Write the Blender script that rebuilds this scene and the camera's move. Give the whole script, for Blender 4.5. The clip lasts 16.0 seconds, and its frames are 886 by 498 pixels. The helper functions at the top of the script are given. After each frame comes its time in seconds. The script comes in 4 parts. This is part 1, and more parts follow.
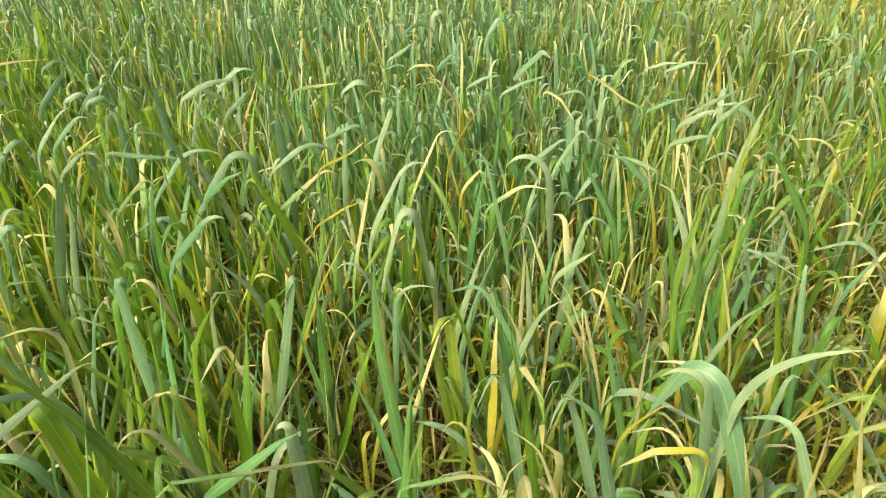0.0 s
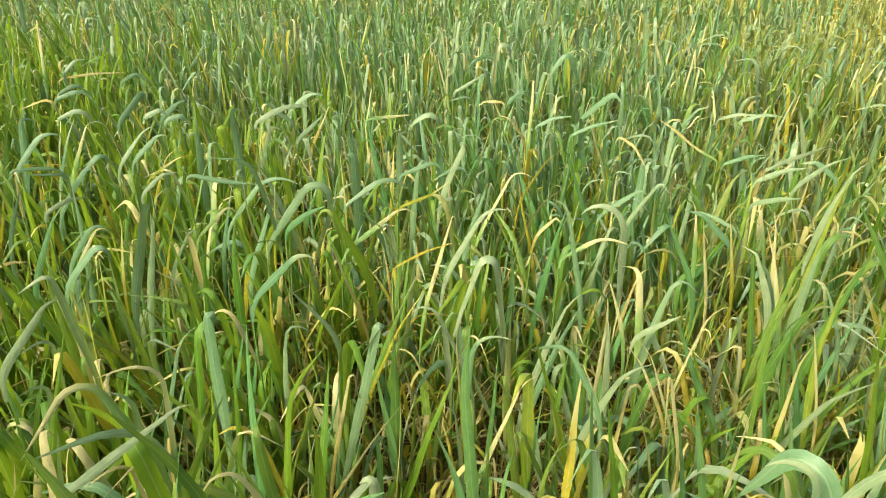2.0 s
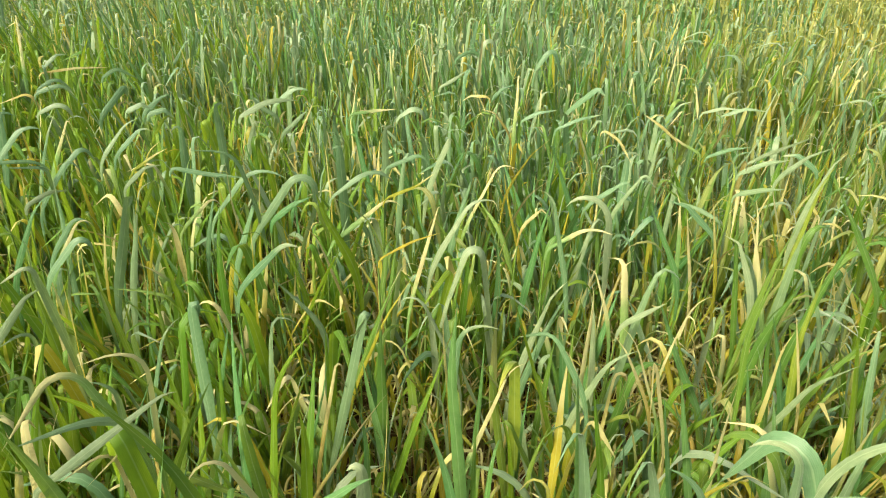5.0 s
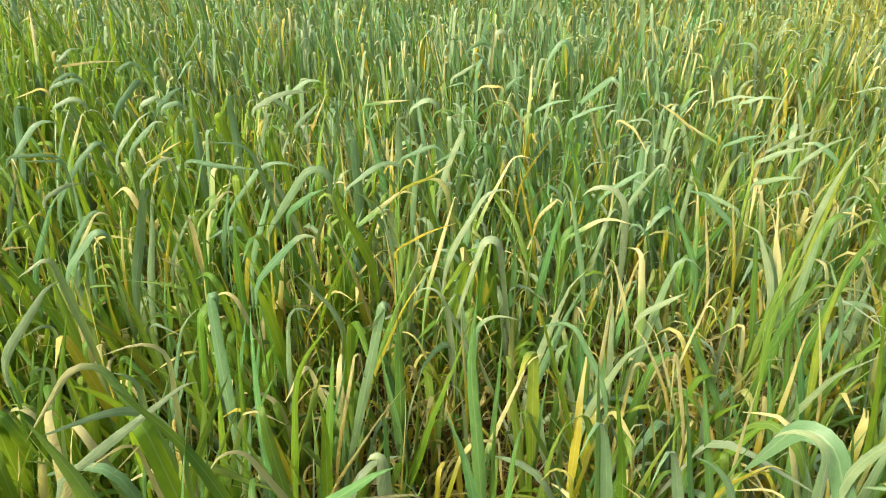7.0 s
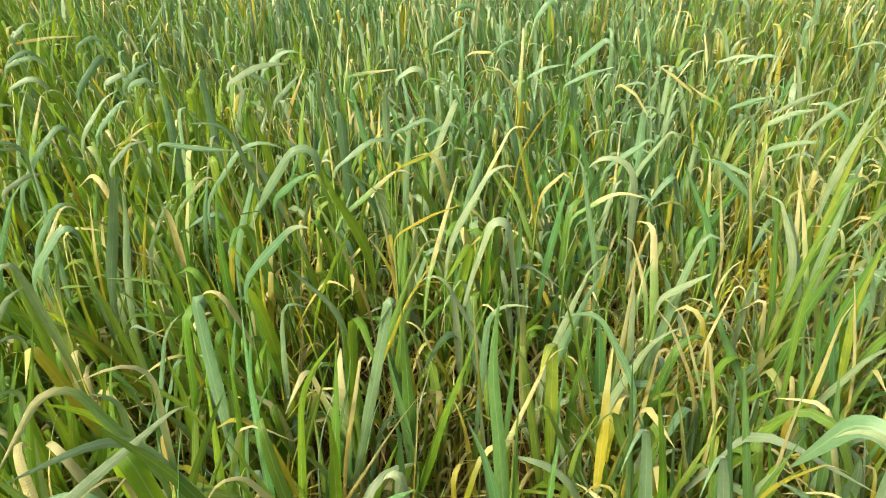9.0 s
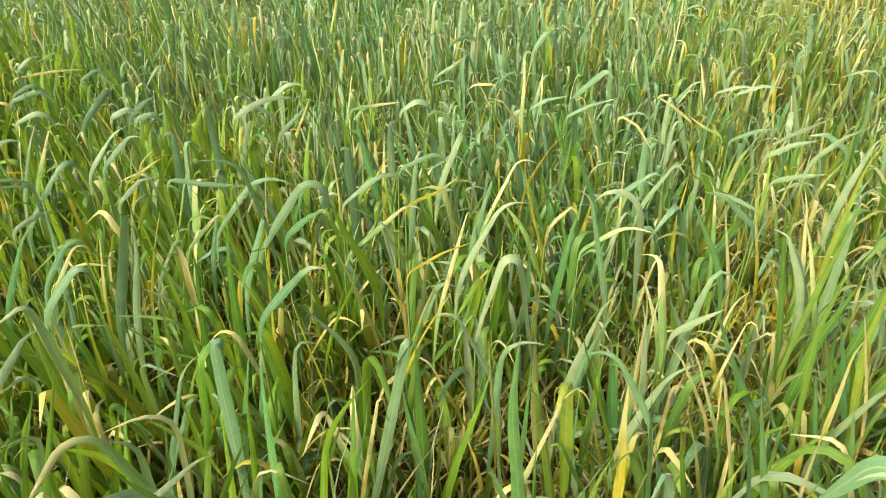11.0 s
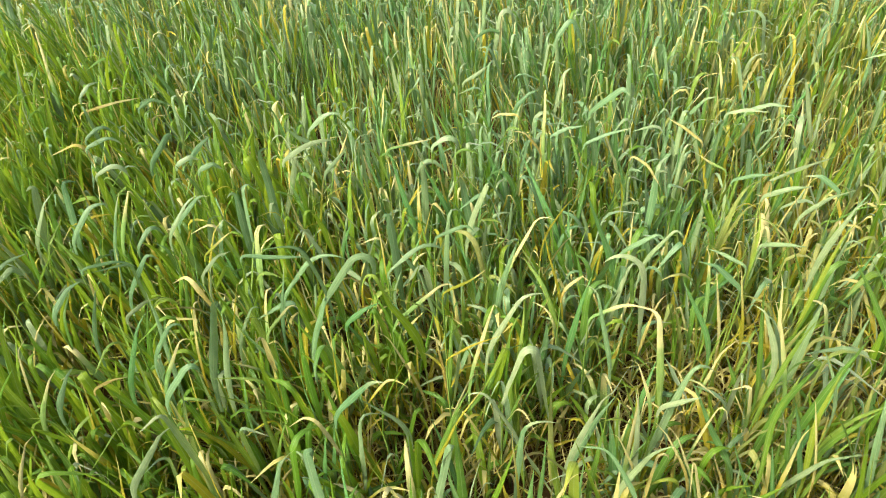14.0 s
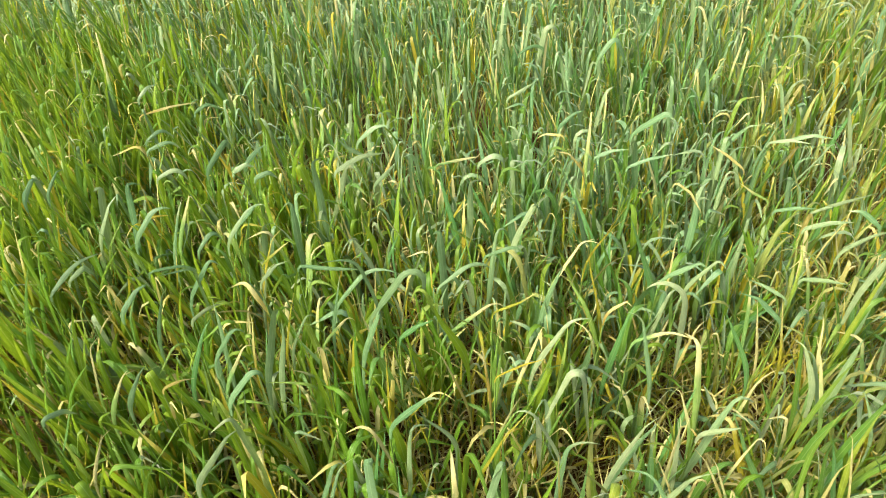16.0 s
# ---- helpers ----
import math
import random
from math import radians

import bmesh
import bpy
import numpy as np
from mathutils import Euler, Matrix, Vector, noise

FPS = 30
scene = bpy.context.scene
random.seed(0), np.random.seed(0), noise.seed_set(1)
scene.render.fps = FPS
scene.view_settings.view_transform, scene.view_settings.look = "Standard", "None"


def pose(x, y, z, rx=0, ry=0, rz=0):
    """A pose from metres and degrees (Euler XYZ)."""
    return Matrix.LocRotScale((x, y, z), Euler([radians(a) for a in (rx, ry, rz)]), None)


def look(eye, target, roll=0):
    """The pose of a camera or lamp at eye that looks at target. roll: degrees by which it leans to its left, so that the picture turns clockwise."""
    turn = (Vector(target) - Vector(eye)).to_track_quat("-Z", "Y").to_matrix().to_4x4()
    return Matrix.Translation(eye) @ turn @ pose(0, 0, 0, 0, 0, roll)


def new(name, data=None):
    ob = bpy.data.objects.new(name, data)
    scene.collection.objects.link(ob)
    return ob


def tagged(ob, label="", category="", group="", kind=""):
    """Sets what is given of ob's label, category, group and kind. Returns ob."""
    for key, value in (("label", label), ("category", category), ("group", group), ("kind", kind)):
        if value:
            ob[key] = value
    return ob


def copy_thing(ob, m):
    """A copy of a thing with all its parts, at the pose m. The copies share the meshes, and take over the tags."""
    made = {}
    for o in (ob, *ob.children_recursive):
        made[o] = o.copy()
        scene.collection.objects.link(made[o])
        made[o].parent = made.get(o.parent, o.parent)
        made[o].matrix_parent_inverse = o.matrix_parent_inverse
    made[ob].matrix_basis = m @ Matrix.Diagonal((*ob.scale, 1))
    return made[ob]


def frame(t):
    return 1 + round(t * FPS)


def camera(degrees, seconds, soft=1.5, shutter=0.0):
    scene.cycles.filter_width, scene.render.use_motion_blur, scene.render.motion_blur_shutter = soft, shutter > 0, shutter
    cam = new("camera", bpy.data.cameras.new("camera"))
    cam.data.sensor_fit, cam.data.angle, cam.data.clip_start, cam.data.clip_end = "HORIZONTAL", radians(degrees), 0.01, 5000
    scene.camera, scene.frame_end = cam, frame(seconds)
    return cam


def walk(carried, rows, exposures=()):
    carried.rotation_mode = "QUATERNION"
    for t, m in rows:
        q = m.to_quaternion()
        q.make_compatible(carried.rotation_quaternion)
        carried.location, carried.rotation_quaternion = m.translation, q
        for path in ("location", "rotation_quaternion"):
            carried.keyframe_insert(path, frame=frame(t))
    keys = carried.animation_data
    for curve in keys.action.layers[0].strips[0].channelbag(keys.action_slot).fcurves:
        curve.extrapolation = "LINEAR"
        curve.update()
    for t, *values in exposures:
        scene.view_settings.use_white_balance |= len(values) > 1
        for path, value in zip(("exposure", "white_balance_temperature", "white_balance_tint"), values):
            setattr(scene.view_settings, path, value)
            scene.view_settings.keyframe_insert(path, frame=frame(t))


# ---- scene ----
cam = camera(68.9, 16.0, soft=1.0)
PATH = [
    (0, (0.033, 0.013, 0.775), (-0.024, 1.763, -0.191), -1.2),
    (0.5, (0.005, 0.014, 0.778), (-0.105, 1.765, -0.184), -0.8),
    (1, (-0.012, 0.021, 0.785), (-0.122, 1.780, -0.161), 1.5),
    (1.5, (-0.021, 0.021, 0.795), (-0.159, 1.795, -0.118), 2.1),
    (2, (-0.024, 0.031, 0.801), (-0.181, 1.803, -0.113), 1.4),
    (2.5, (-0.026, 0.034, 0.797), (-0.161, 1.806, -0.120), 1.7),
    (3, (-0.024, 0.036, 0.795), (-0.154, 1.803, -0.133), 1.1),
    (3.5, (-0.021, 0.034, 0.796), (-0.146, 1.810, -0.114), 1.1),
    (4, (-0.021, 0.030, 0.792), (-0.130, 1.805, -0.124), 1.7),
    (6.3, (-0.027, 0.025, 0.791), (-0.156, 1.802, -0.119), 1.4),
    (6.5, (-0.026, 0.025, 0.792), (-0.167, 1.795, -0.130), 0.9),
    (7, (-0.031, 0.027, 0.787), (-0.175, 1.789, -0.147), 1.0),
    (7.5, (-0.031, 0.027, 0.783), (-0.178, 1.778, -0.172), 1.6),
    (8, (-0.040, 0.030, 0.778), (-0.196, 1.771, -0.193), 1.4),
    (8.5, (-0.052, 0.060, 0.774), (-0.207, 1.789, -0.219), -0.7),
    (9, (-0.062, 0.086, 0.774), (-0.141, 1.805, -0.245), -0.1),
    (9.5, (-0.071, 0.090, 0.784), (-0.134, 1.817, -0.223), -0.2),
    (9.7, (-0.073, 0.089, 0.785), (-0.115, 1.822, -0.214), 0.9),
    (11.8, (-0.082, 0.090, 0.793), (-0.157, 1.864, -0.127), -0.8),
    (12, (-0.078, 0.090, 0.794), (-0.156, 1.870, -0.116), -0.9),
    (12.5, (-0.063, 0.101, 0.826), (-0.227, 1.801, -0.214), -3.9),
    (13, (-0.054, 0.118, 0.914), (-0.210, 1.709, -0.288), -4.1),
    (13.5, (-0.059, 0.103, 1.006), (-0.204, 1.689, -0.205), -3.0),
    (14, (-0.078, 0.091, 1.077), (-0.232, 1.675, -0.134), -3.7),
    (14.5, (-0.086, 0.083, 1.104), (-0.259, 1.663, -0.110), -2.8),
    (15, (-0.082, 0.071, 1.122), (-0.292, 1.658, -0.077), -2.7),
    (15.5, (-0.095, 0.070, 1.114), (-0.323, 1.626, -0.122), -2.0),
    (16, (-0.126, 0.074, 1.135), (-0.337, 1.646, -0.082), -2.4),
]
walk(cam, [(t, look(eye, target, roll)) for t, eye, target, roll in PATH],
     exposures=[(0.0, 0.84), (12.0, 0.89), (13.5, 0.99), (16.0, 1.05)])

# ---------------------------------------------------------------- light
SUN_ELEVATION, SUN_AZIMUTH = 44.0, 234.0      # azimuth: degrees clockwise from straight ahead (+y)
world = bpy.data.worlds.new("hazy_sky")
scene.world = world
world.use_nodes = True
wn = world.node_tree.nodes
sky = wn.new("ShaderNodeTexSky")
sky.sky_type = "NISHITA"
sky.sun_disc = False
sky.sun_elevation = radians(SUN_ELEVATION)
sky.sun_rotation = radians(SUN_AZIMUTH)
sky.air_density, sky.dust_density, sky.ozone_density = 0.9, 6.5, 0.7
wn["Background"].inputs["Strength"].default_value = 0.175
world.node_tree.links.new(sky.outputs[0], wn["Background"].inputs["Color"])

sun_data = bpy.data.lights.new("sun", "SUN")
sun_data.energy, sun_data.angle, sun_data.color = 4.0, radians(15.0), (0.985, 0.92, 0.65)
sun = new("sun", sun_data)
a, e = radians(SUN_AZIMUTH), radians(SUN_ELEVATION)
toward = Vector((math.sin(a) * math.cos(e), math.cos(a) * math.cos(e), math.sin(e)))
sun.matrix_world = look(toward * 20, (0, 0, 0))


# ---------------------------------------------------------------- materials
class Nodes:
    """Short hand for node trees."""

    def __init__(self, name):
        self.mat = bpy.data.materials.new(name)
        self.mat.use_nodes = True
        self.tree = self.mat.node_tree
        self.tree.nodes.clear()

    def add(self, kind, **inputs):
        node = self.tree.nodes.new(kind)
        for key, value in inputs.items():
            self.put(node, key.replace("_", " "), value)
        return node

    def put(self, node, key, value):
        socket = node.inputs[int(key[1:])] if key[0] == "i" and key[1:].isdigit() else node.inputs[key]
        if isinstance(value, bpy.types.NodeSocket):
            self.tree.links.new(value, socket)
        else:
            socket.default_value = value

    def math(self, op, x, y=0.0, clamp=False):
        node = self.add("ShaderNodeMath", i0=x, i1=y)
        node.operation, node.use_clamp = op, clamp
        return node.outputs[0]

    def mix(self, factor, x, y, blend="MIX"):
        node = self.tree.nodes.new("ShaderNodeMix")
        node.data_type, node.blend_type = "RGBA", blend
        for socket, value in ((node.inputs[0], factor), (node.inputs[6], x), (node.inputs[7], y)):
            if isinstance(value, bpy.types.NodeSocket):
                self.tree.links.new(value, socket)
            else:
                socket.default_value = value
        return node.outputs[2]

    def ramp(self, factor, stops, ease="LINEAR"):
        node = self.add("ShaderNodeValToRGB", Fac=factor)
        node.color_ramp.interpolation = ease
        elements = node.color_ramp.elements
        while len(elements) < len(stops):
            elements.new(0.5)
        for element, (at, colour) in zip(elements, stops):
            element.position, element.color = at, (*colour, 1.0)
        return node.outputs[0]

    def step(self, value, low, high):
        node = self.add("ShaderNodeMapRange", Value=value, i1=low, i2=high)
        node.interpolation_type = "SMOOTHSTEP"
        return node.outputs[0]

    def noise(self, where, scale, detail=2.0, rough=0.5):
        return self.add("ShaderNodeTexNoise", Vector=where, Scale=scale, Detail=detail, Roughness=rough).outputs[0]


def one_per_piece(n):
    """A random number of its own for each blade, whether it is an object or an island of a larger mesh."""
    return n.math("FRACT", n.math("ADD", n.add("ShaderNodeObjectInfo").outputs["Random"],
                                  n.add("ShaderNodeNewGeometry").outputs["Random Per Island"]))


def blade_material(name, stops, tip, tip_start, through_light, rough, dry=0.0, spread=0.6, wax=0.0):
    """Grass blade: hue from one blade to the next, patches in the field, veins along the blade, a discoloured tip."""
    n = Nodes(name)
    uv = n.add("ShaderNodeUVMap").outputs[0]
    split = n.add("ShaderNodeSeparateXYZ", Vector=uv)
    across, along = split.outputs[0], split.outputs[1]
    geometry = n.add("ShaderNodeNewGeometry")
    place = geometry.outputs["Position"]
    chance = one_per_piece(n)
    patch = n.noise(place, 1.7, 2.0)
    pick = n.math("ADD", n.math("MULTIPLY", chance, 0.8), n.math("MULTIPLY", n.step(patch, 0.3, 0.7), 0.2))
    colour = n.ramp(pick, stops)
    # blotches on the blade
    blotch = n.noise(place, 60.0, 3.0, 0.6)
    colour = n.mix(n.math("MULTIPLY", n.step(blotch, 0.35, 0.8), 0.35), colour, tuple(0.75 * c for c in stops[0][1]) + (1.0,))
    # streaks that run along the blade, lighter and darker, and specks
    grain = n.add("ShaderNodeCombineXYZ", X=n.math("MULTIPLY", across, 7.0), Y=n.math("MULTIPLY", along, 26.0), Z=n.math("MULTIPLY", chance, 90.0)).outputs[0]
    streak = n.noise(grain, 1.0, 3.0, 0.65)
    colour = n.mix(n.math("MULTIPLY", n.step(streak, 0.5, 0.72), 0.28), colour, tuple(0.55 * c for c in stops[0][1]) + (1.0,))
    colour = n.mix(n.math("MULTIPLY", n.step(streak, 0.5, 0.28), 0.14 + 0.2 * dry), colour, tuple(0.5 * (c + d) for c, d in zip(stops[-1][1], tip)) + (1.0,))
    # ageing from the tip, farther down on some blades than on others
    second = n.math("FRACT", n.math("MULTIPLY", chance, 7.31))
    start = n.math("ADD", n.math("MULTIPLY", second, spread), tip_start)
    ragged = n.math("ADD", along, n.math("MULTIPLY", n.math("SUBTRACT", n.noise(place, 35.0, 2.0), 0.5), 0.35))
    aged = n.add("ShaderNodeMapRange", Value=n.math("SUBTRACT", ragged, start), i1=0.0, i2=0.22).outputs[0]
    colour = n.mix(aged, colour, (*tip, 1.0))
    # veins and the paler midrib
    veins = n.math("SINE", n.math("MULTIPLY", across, 75.0))
    middle = n.math("SUBTRACT", 1.0, n.step(n.math("ABSOLUTE", n.math("SUBTRACT", across, 0.5)), 0.0, 0.07))
    colour = n.mix(n.math("MULTIPLY", n.math("ADD", veins, 1.0), 0.05), colour, (0.02, 0.04, 0.01, 1.0))
    colour = n.mix(n.math("MULTIPLY", middle, 0.28), colour, (0.42, 0.52, 0.26, 1.0))
    bump = n.add("ShaderNodeBump", Strength=0.6 + 0.3 * dry, Distance=0.0008,
                 Height=n.math("ADD", n.math("MULTIPLY", veins, 0.1), n.math("ADD", n.math("MULTIPLY", streak, 0.8), n.math("MULTIPLY", n.noise(place, 140.0, 3.0), 1.0 + 2 * dry))))
    shine = n.add("ShaderNodeBsdfPrincipled", Base_Color=colour, Normal=bump.outputs[0])
    n.put(shine, "Roughness", n.math("ADD", rough, n.math("MULTIPLY", blotch, 0.2)))
    n.put(shine, "Specular IOR Level", 0.4 - 0.25 * dry)
    n.put(shine, "Coat Weight", wax)
    n.put(shine, "Coat Roughness", 0.42)
    n.put(shine, "Sheen Weight", wax)
    n.put(shine, "Sheen Roughness", 0.45)
    n.put(shine, "Sheen Tint", (0.93, 0.96, 0.88, 1.0))
    warm = n.mix(0.5, colour, (0.33, 0.43, 0.02, 1.0) if dry < 0.2 else (0.46, 0.41, 0.03, 1.0) if dry < 0.5 else (0.46, 0.43, 0.14, 1.0))
    let = n.add("ShaderNodeBsdfTranslucent", Color=warm, Normal=bump.outputs[0])
    both = n.add("ShaderNodeMixShader", i0=through_light, i1=shine.outputs[0], i2=let.outputs[0])
    n.add("ShaderNodeOutputMaterial", Surface=both.outputs[0])
    return n.mat


GREEN = blade_material("green_blade", [(0.0, (0.045, 0.145, 0.026)), (0.3, (0.078, 0.185, 0.022)), (0.55, (0.118, 0.215, 0.02)),
                                       (0.8, (0.16, 0.255, 0.03)), (1.0, (0.24, 0.30, 0.025))],
                       (0.44, 0.39, 0.06), 0.85, 0.36, 0.42, wax=0.05)
YELLOW = blade_material("yellowing_blade", [(0.0, (0.20, 0.26, 0.012)), (0.4, (0.31, 0.30, 0.014)), (0.7, (0.41, 0.345, 0.03)), (1.0, (0.36, 0.28, 0.016))],
                        (0.48, 0.44, 0.16), 0.3, 0.40, 0.5, 0.3)
DRY = blade_material("dry_blade", [(0.0, (0.30, 0.205, 0.03)), (0.35, (0.42, 0.36, 0.10)), (0.7, (0.45, 0.42, 0.17)), (1.0, (0.33, 0.24, 0.04))],
                     (0.45, 0.41, 0.175), 0.1, 0.25, 0.65, 1.0)
# waxy blades; skylight on their upper faces is painted in as a paler colour
PALE = blade_material("waxy_skylit_grey_green_blade", [(0.0, (0.06, 0.17, 0.062)), (0.4, (0.112, 0.22, 0.093)), (0.7, (0.18, 0.265, 0.12)), (1.0, (0.235, 0.295, 0.15))],
                      (0.33, 0.38, 0.19), 0.75, 0.28, 0.45, wax=0.3)
FRESH = blade_material("fresh_green_blade", [(0.0, (0.055, 0.17, 0.014)), (0.5, (0.105, 0.23, 0.012)), (1.0, (0.20, 0.30, 0.012))],
                       (0.44, 0.42, 0.04), 0.9, 0.44, 0.42)
AGED = blade_material("green_blade_with_cream_end", [(0.0, (0.11, 0.25, 0.07)), (1.0, (0.22, 0.33, 0.08))],
                      (0.46, 0.425, 0.19), 0.30, 0.24, 0.5, 0.15, 0.3)


TEAL = blade_material("blue_green_blade", [(0.0, (0.045, 0.165, 0.042)), (0.5, (0.07, 0.205, 0.053)), (1.0, (0.112, 0.245, 0.06))],
                      (0.40, 0.40, 0.12), 0.92, 0.34, 0.45, wax=0.12)


OLIVE = blade_material("olive_blade", [(0.0, (0.13, 0.185, 0.03)), (0.5, (0.20, 0.235, 0.05)), (1.0, (0.29, 0.29, 0.085))],
                       (0.44, 0.40, 0.15), 0.7, 0.31, 0.45, 0.15, wax=0.08)


def stem_material():
    n = Nodes("stem_sheath")
    geometry = n.add("ShaderNodeNewGeometry")
    place = geometry.outputs["Position"]
    height = n.add("ShaderNodeSeparateXYZ", Vector=n.add("ShaderNodeUVMap").outputs[0]).outputs[1]
    chance = one_per_piece(n)
    colour = n.ramp(n.math("ADD", n.math("MULTIPLY", height, 0.6), n.math("MULTIPLY", chance, 0.4)),
                    [(0.0, (0.20, 0.14, 0.018)), (0.3, (0.20, 0.19, 0.02)), (0.5, (0.115, 0.185, 0.022)), (1.0, (0.085, 0.18, 0.026))])
    streak = n.noise(n.add("ShaderNodeMapping", Vector=place, Scale=(260.0, 260.0, 12.0)).outputs[0], 1.0, 2.0)
    colour = n.mix(n.math("MULTIPLY", n.step(streak, 0.4, 0.75), 0.2), colour, (0.40, 0.36, 0.16, 1.0))
    bump = n.add("ShaderNodeBump", Strength=0.3, Distance=0.0005, Height=streak)
    skin = n.add("ShaderNodeBsdfPrincipled", Base_Color=colour, Roughness=0.5, Normal=bump.outputs[0])
    n.add("ShaderNodeOutputMaterial", Surface=skin.outputs[0])
    return n.mat


def soil_material():
    n = Nodes("red_brown_soil")
    place = n.add("ShaderNodeNewGeometry").outputs["Position"]
    broad, fine = n.noise(place, 4.0, 4.0, 0.6), n.noise(place, 55.0, 6.0, 0.65)
    colour = n.ramp(n.math("ADD", n.math("MULTIPLY", broad, 0.45), n.math("MULTIPLY", fine, 0.55)),
                    [(0.25, (0.05, 0.027, 0.009)), (0.5, (0.10, 0.055, 0.018)), (0.75, (0.18, 0.105, 0.04))])
    # crops seen from afar cover the land beyond the field
    reach = n.add("ShaderNodeVectorMath", i0=place)
    reach.operation = "LENGTH"
    crop = n.ramp(n.noise(place, 0.6, 4.0, 0.7), [(0.3, (0.05, 0.085, 0.02)), (0.6, (0.09, 0.13, 0.03)), (0.8, (0.15, 0.155, 0.045))])
    colour = n.mix(n.step(reach.outputs["Value"], 2.3, 3.4), colour, crop)
    bump = n.add("ShaderNodeBump", Strength=0.9, Distance=0.012, Height=fine)
    crust = n.add("ShaderNodeBsdfPrincipled", Base_Color=colour, Roughness=0.93, Normal=bump.outputs[0])
    n.put(crust, "Specular IOR Level", 0.2)
    n.add("ShaderNodeOutputMaterial", Surface=crust.outputs[0])
    return n.mat


STEM, SOIL = stem_material(), soil_material()
SLOTS = [GREEN, YELLOW, DRY, STEM, SOIL, PALE, FRESH, AGED, TEAL, OLIVE]
G, Y, D, P, B, A, T, O = 0, 1, 2, 5, 6, 7, 8, 9


# ---------------------------------------------------------------- shapes
class Shape:
    """Vertices, quads, texture places and material slots, gathered before they become one mesh."""

    def __init__(self):
        self.v, self.f, self.uv, self.m = np.zeros((0, 3)), np.zeros((0, 4), int), np.zeros((0, 2)), np.zeros(0, int)

    def join(self, *others):
        every = [self, *others]
        starts = np.cumsum([0] + [len(o.v) for o in every])
        self.f = np.concatenate([o.f + s for o, s in zip(every, starts)])
        self.v = np.concatenate([o.v for o in every])
        self.uv = np.concatenate([o.uv for o in every])
        self.m = np.concatenate([o.m for o in every])
        return self

    def moved(self, matrix):
        other = Shape()
        m = np.array(matrix)
        other.v = self.v @ m[:3, :3].T + m[:3, 3]
        other.f, other.uv, other.m = self.f, self.uv, self.m
        return other

    def mesh(self, name, only=None):
        """only: the one material, where the mesh is a single part."""
        me = bpy.data.meshes.new(name)
        me.vertices.add(len(self.v))
        me.vertices.foreach_set("co", self.v.astype(np.float32).ravel())
        me.loops.add(self.f.size)
        me.loops.foreach_set("vertex_index", self.f.astype(np.int32).ravel())
        me.polygons.add(len(self.f))
        me.polygons.foreach_set("loop_start", np.arange(0, self.f.size, 4, dtype=np.int32))
        layer = me.uv_layers.new(name="UVMap")
        layer.data.foreach_set("uv", self.uv[self.f.ravel()].astype(np.float32).ravel())
        for mat in [only] if only else SLOTS:
            me.materials.append(mat)
        me.polygons.foreach_set("material_index", (self.m * (0 if only else 1)).astype(np.int32))
        me.polygons.foreach_set("use_smooth", np.ones(len(self.f), bool))
        me.update(calc_edges=True)
        me.validate()
        return me


SHAPE_RNG = random.Random(3)


def smooth(x):
    x = np.clip(x, 0.0, 1.0)
    return x * x * (3 - 2 * x)


def ribbon(line, side, width, keel, slot, wave=0.0):
    """A blade of that width round a line of points: a keeled ribbon, three points across (two where keel is None)."""
    n = len(line)
    tangent = np.gradient(line, axis=0)
    tangent /= np.linalg.norm(tangent, axis=1)[:, None]
    side = side - tangent * np.sum(side * tangent, axis=1)[:, None]
    side /= np.linalg.norm(side, axis=1)[:, None]
    up = np.cross(side, tangent)
    s = np.linspace(0, 1, n)
    half = width[:, None] / 2
    ripple = (wave * np.sin(s * 23.0) * width)[:, None] * up
    cols = [line - side * half + ripple, line + side * half - ripple]
    us = [0.0, 1.0]
    if keel is not None:
        cols.insert(1, line + up * (keel * width)[:, None])
        us.insert(1, 0.5)
    k = len(cols)
    shape = Shape()
    shape.v = np.stack(cols, axis=1).reshape(-1, 3)
    shape.uv = np.stack([np.stack([np.full(n, u), s], axis=1) for u in us], axis=1).reshape(-1, 2)
    quads = [[i * k + j, i * k + j + 1, (i + 1) * k + j + 1, (i + 1) * k + j] for i in range(n - 1) for j in range(k - 1)]
    shape.f = np.array(quads)
    shape.m = np.full(len(quads), slot)
    return shape


def taper(s, full=1.9, swell=0.28):
    """How wide a blade is along its length: it swells from the collar and runs out in a long point."""
    return (0.42 + 0.58 * smooth(s / swell)) * np.maximum(1 - s ** full, 0.0) ** 0.95 + 0.02


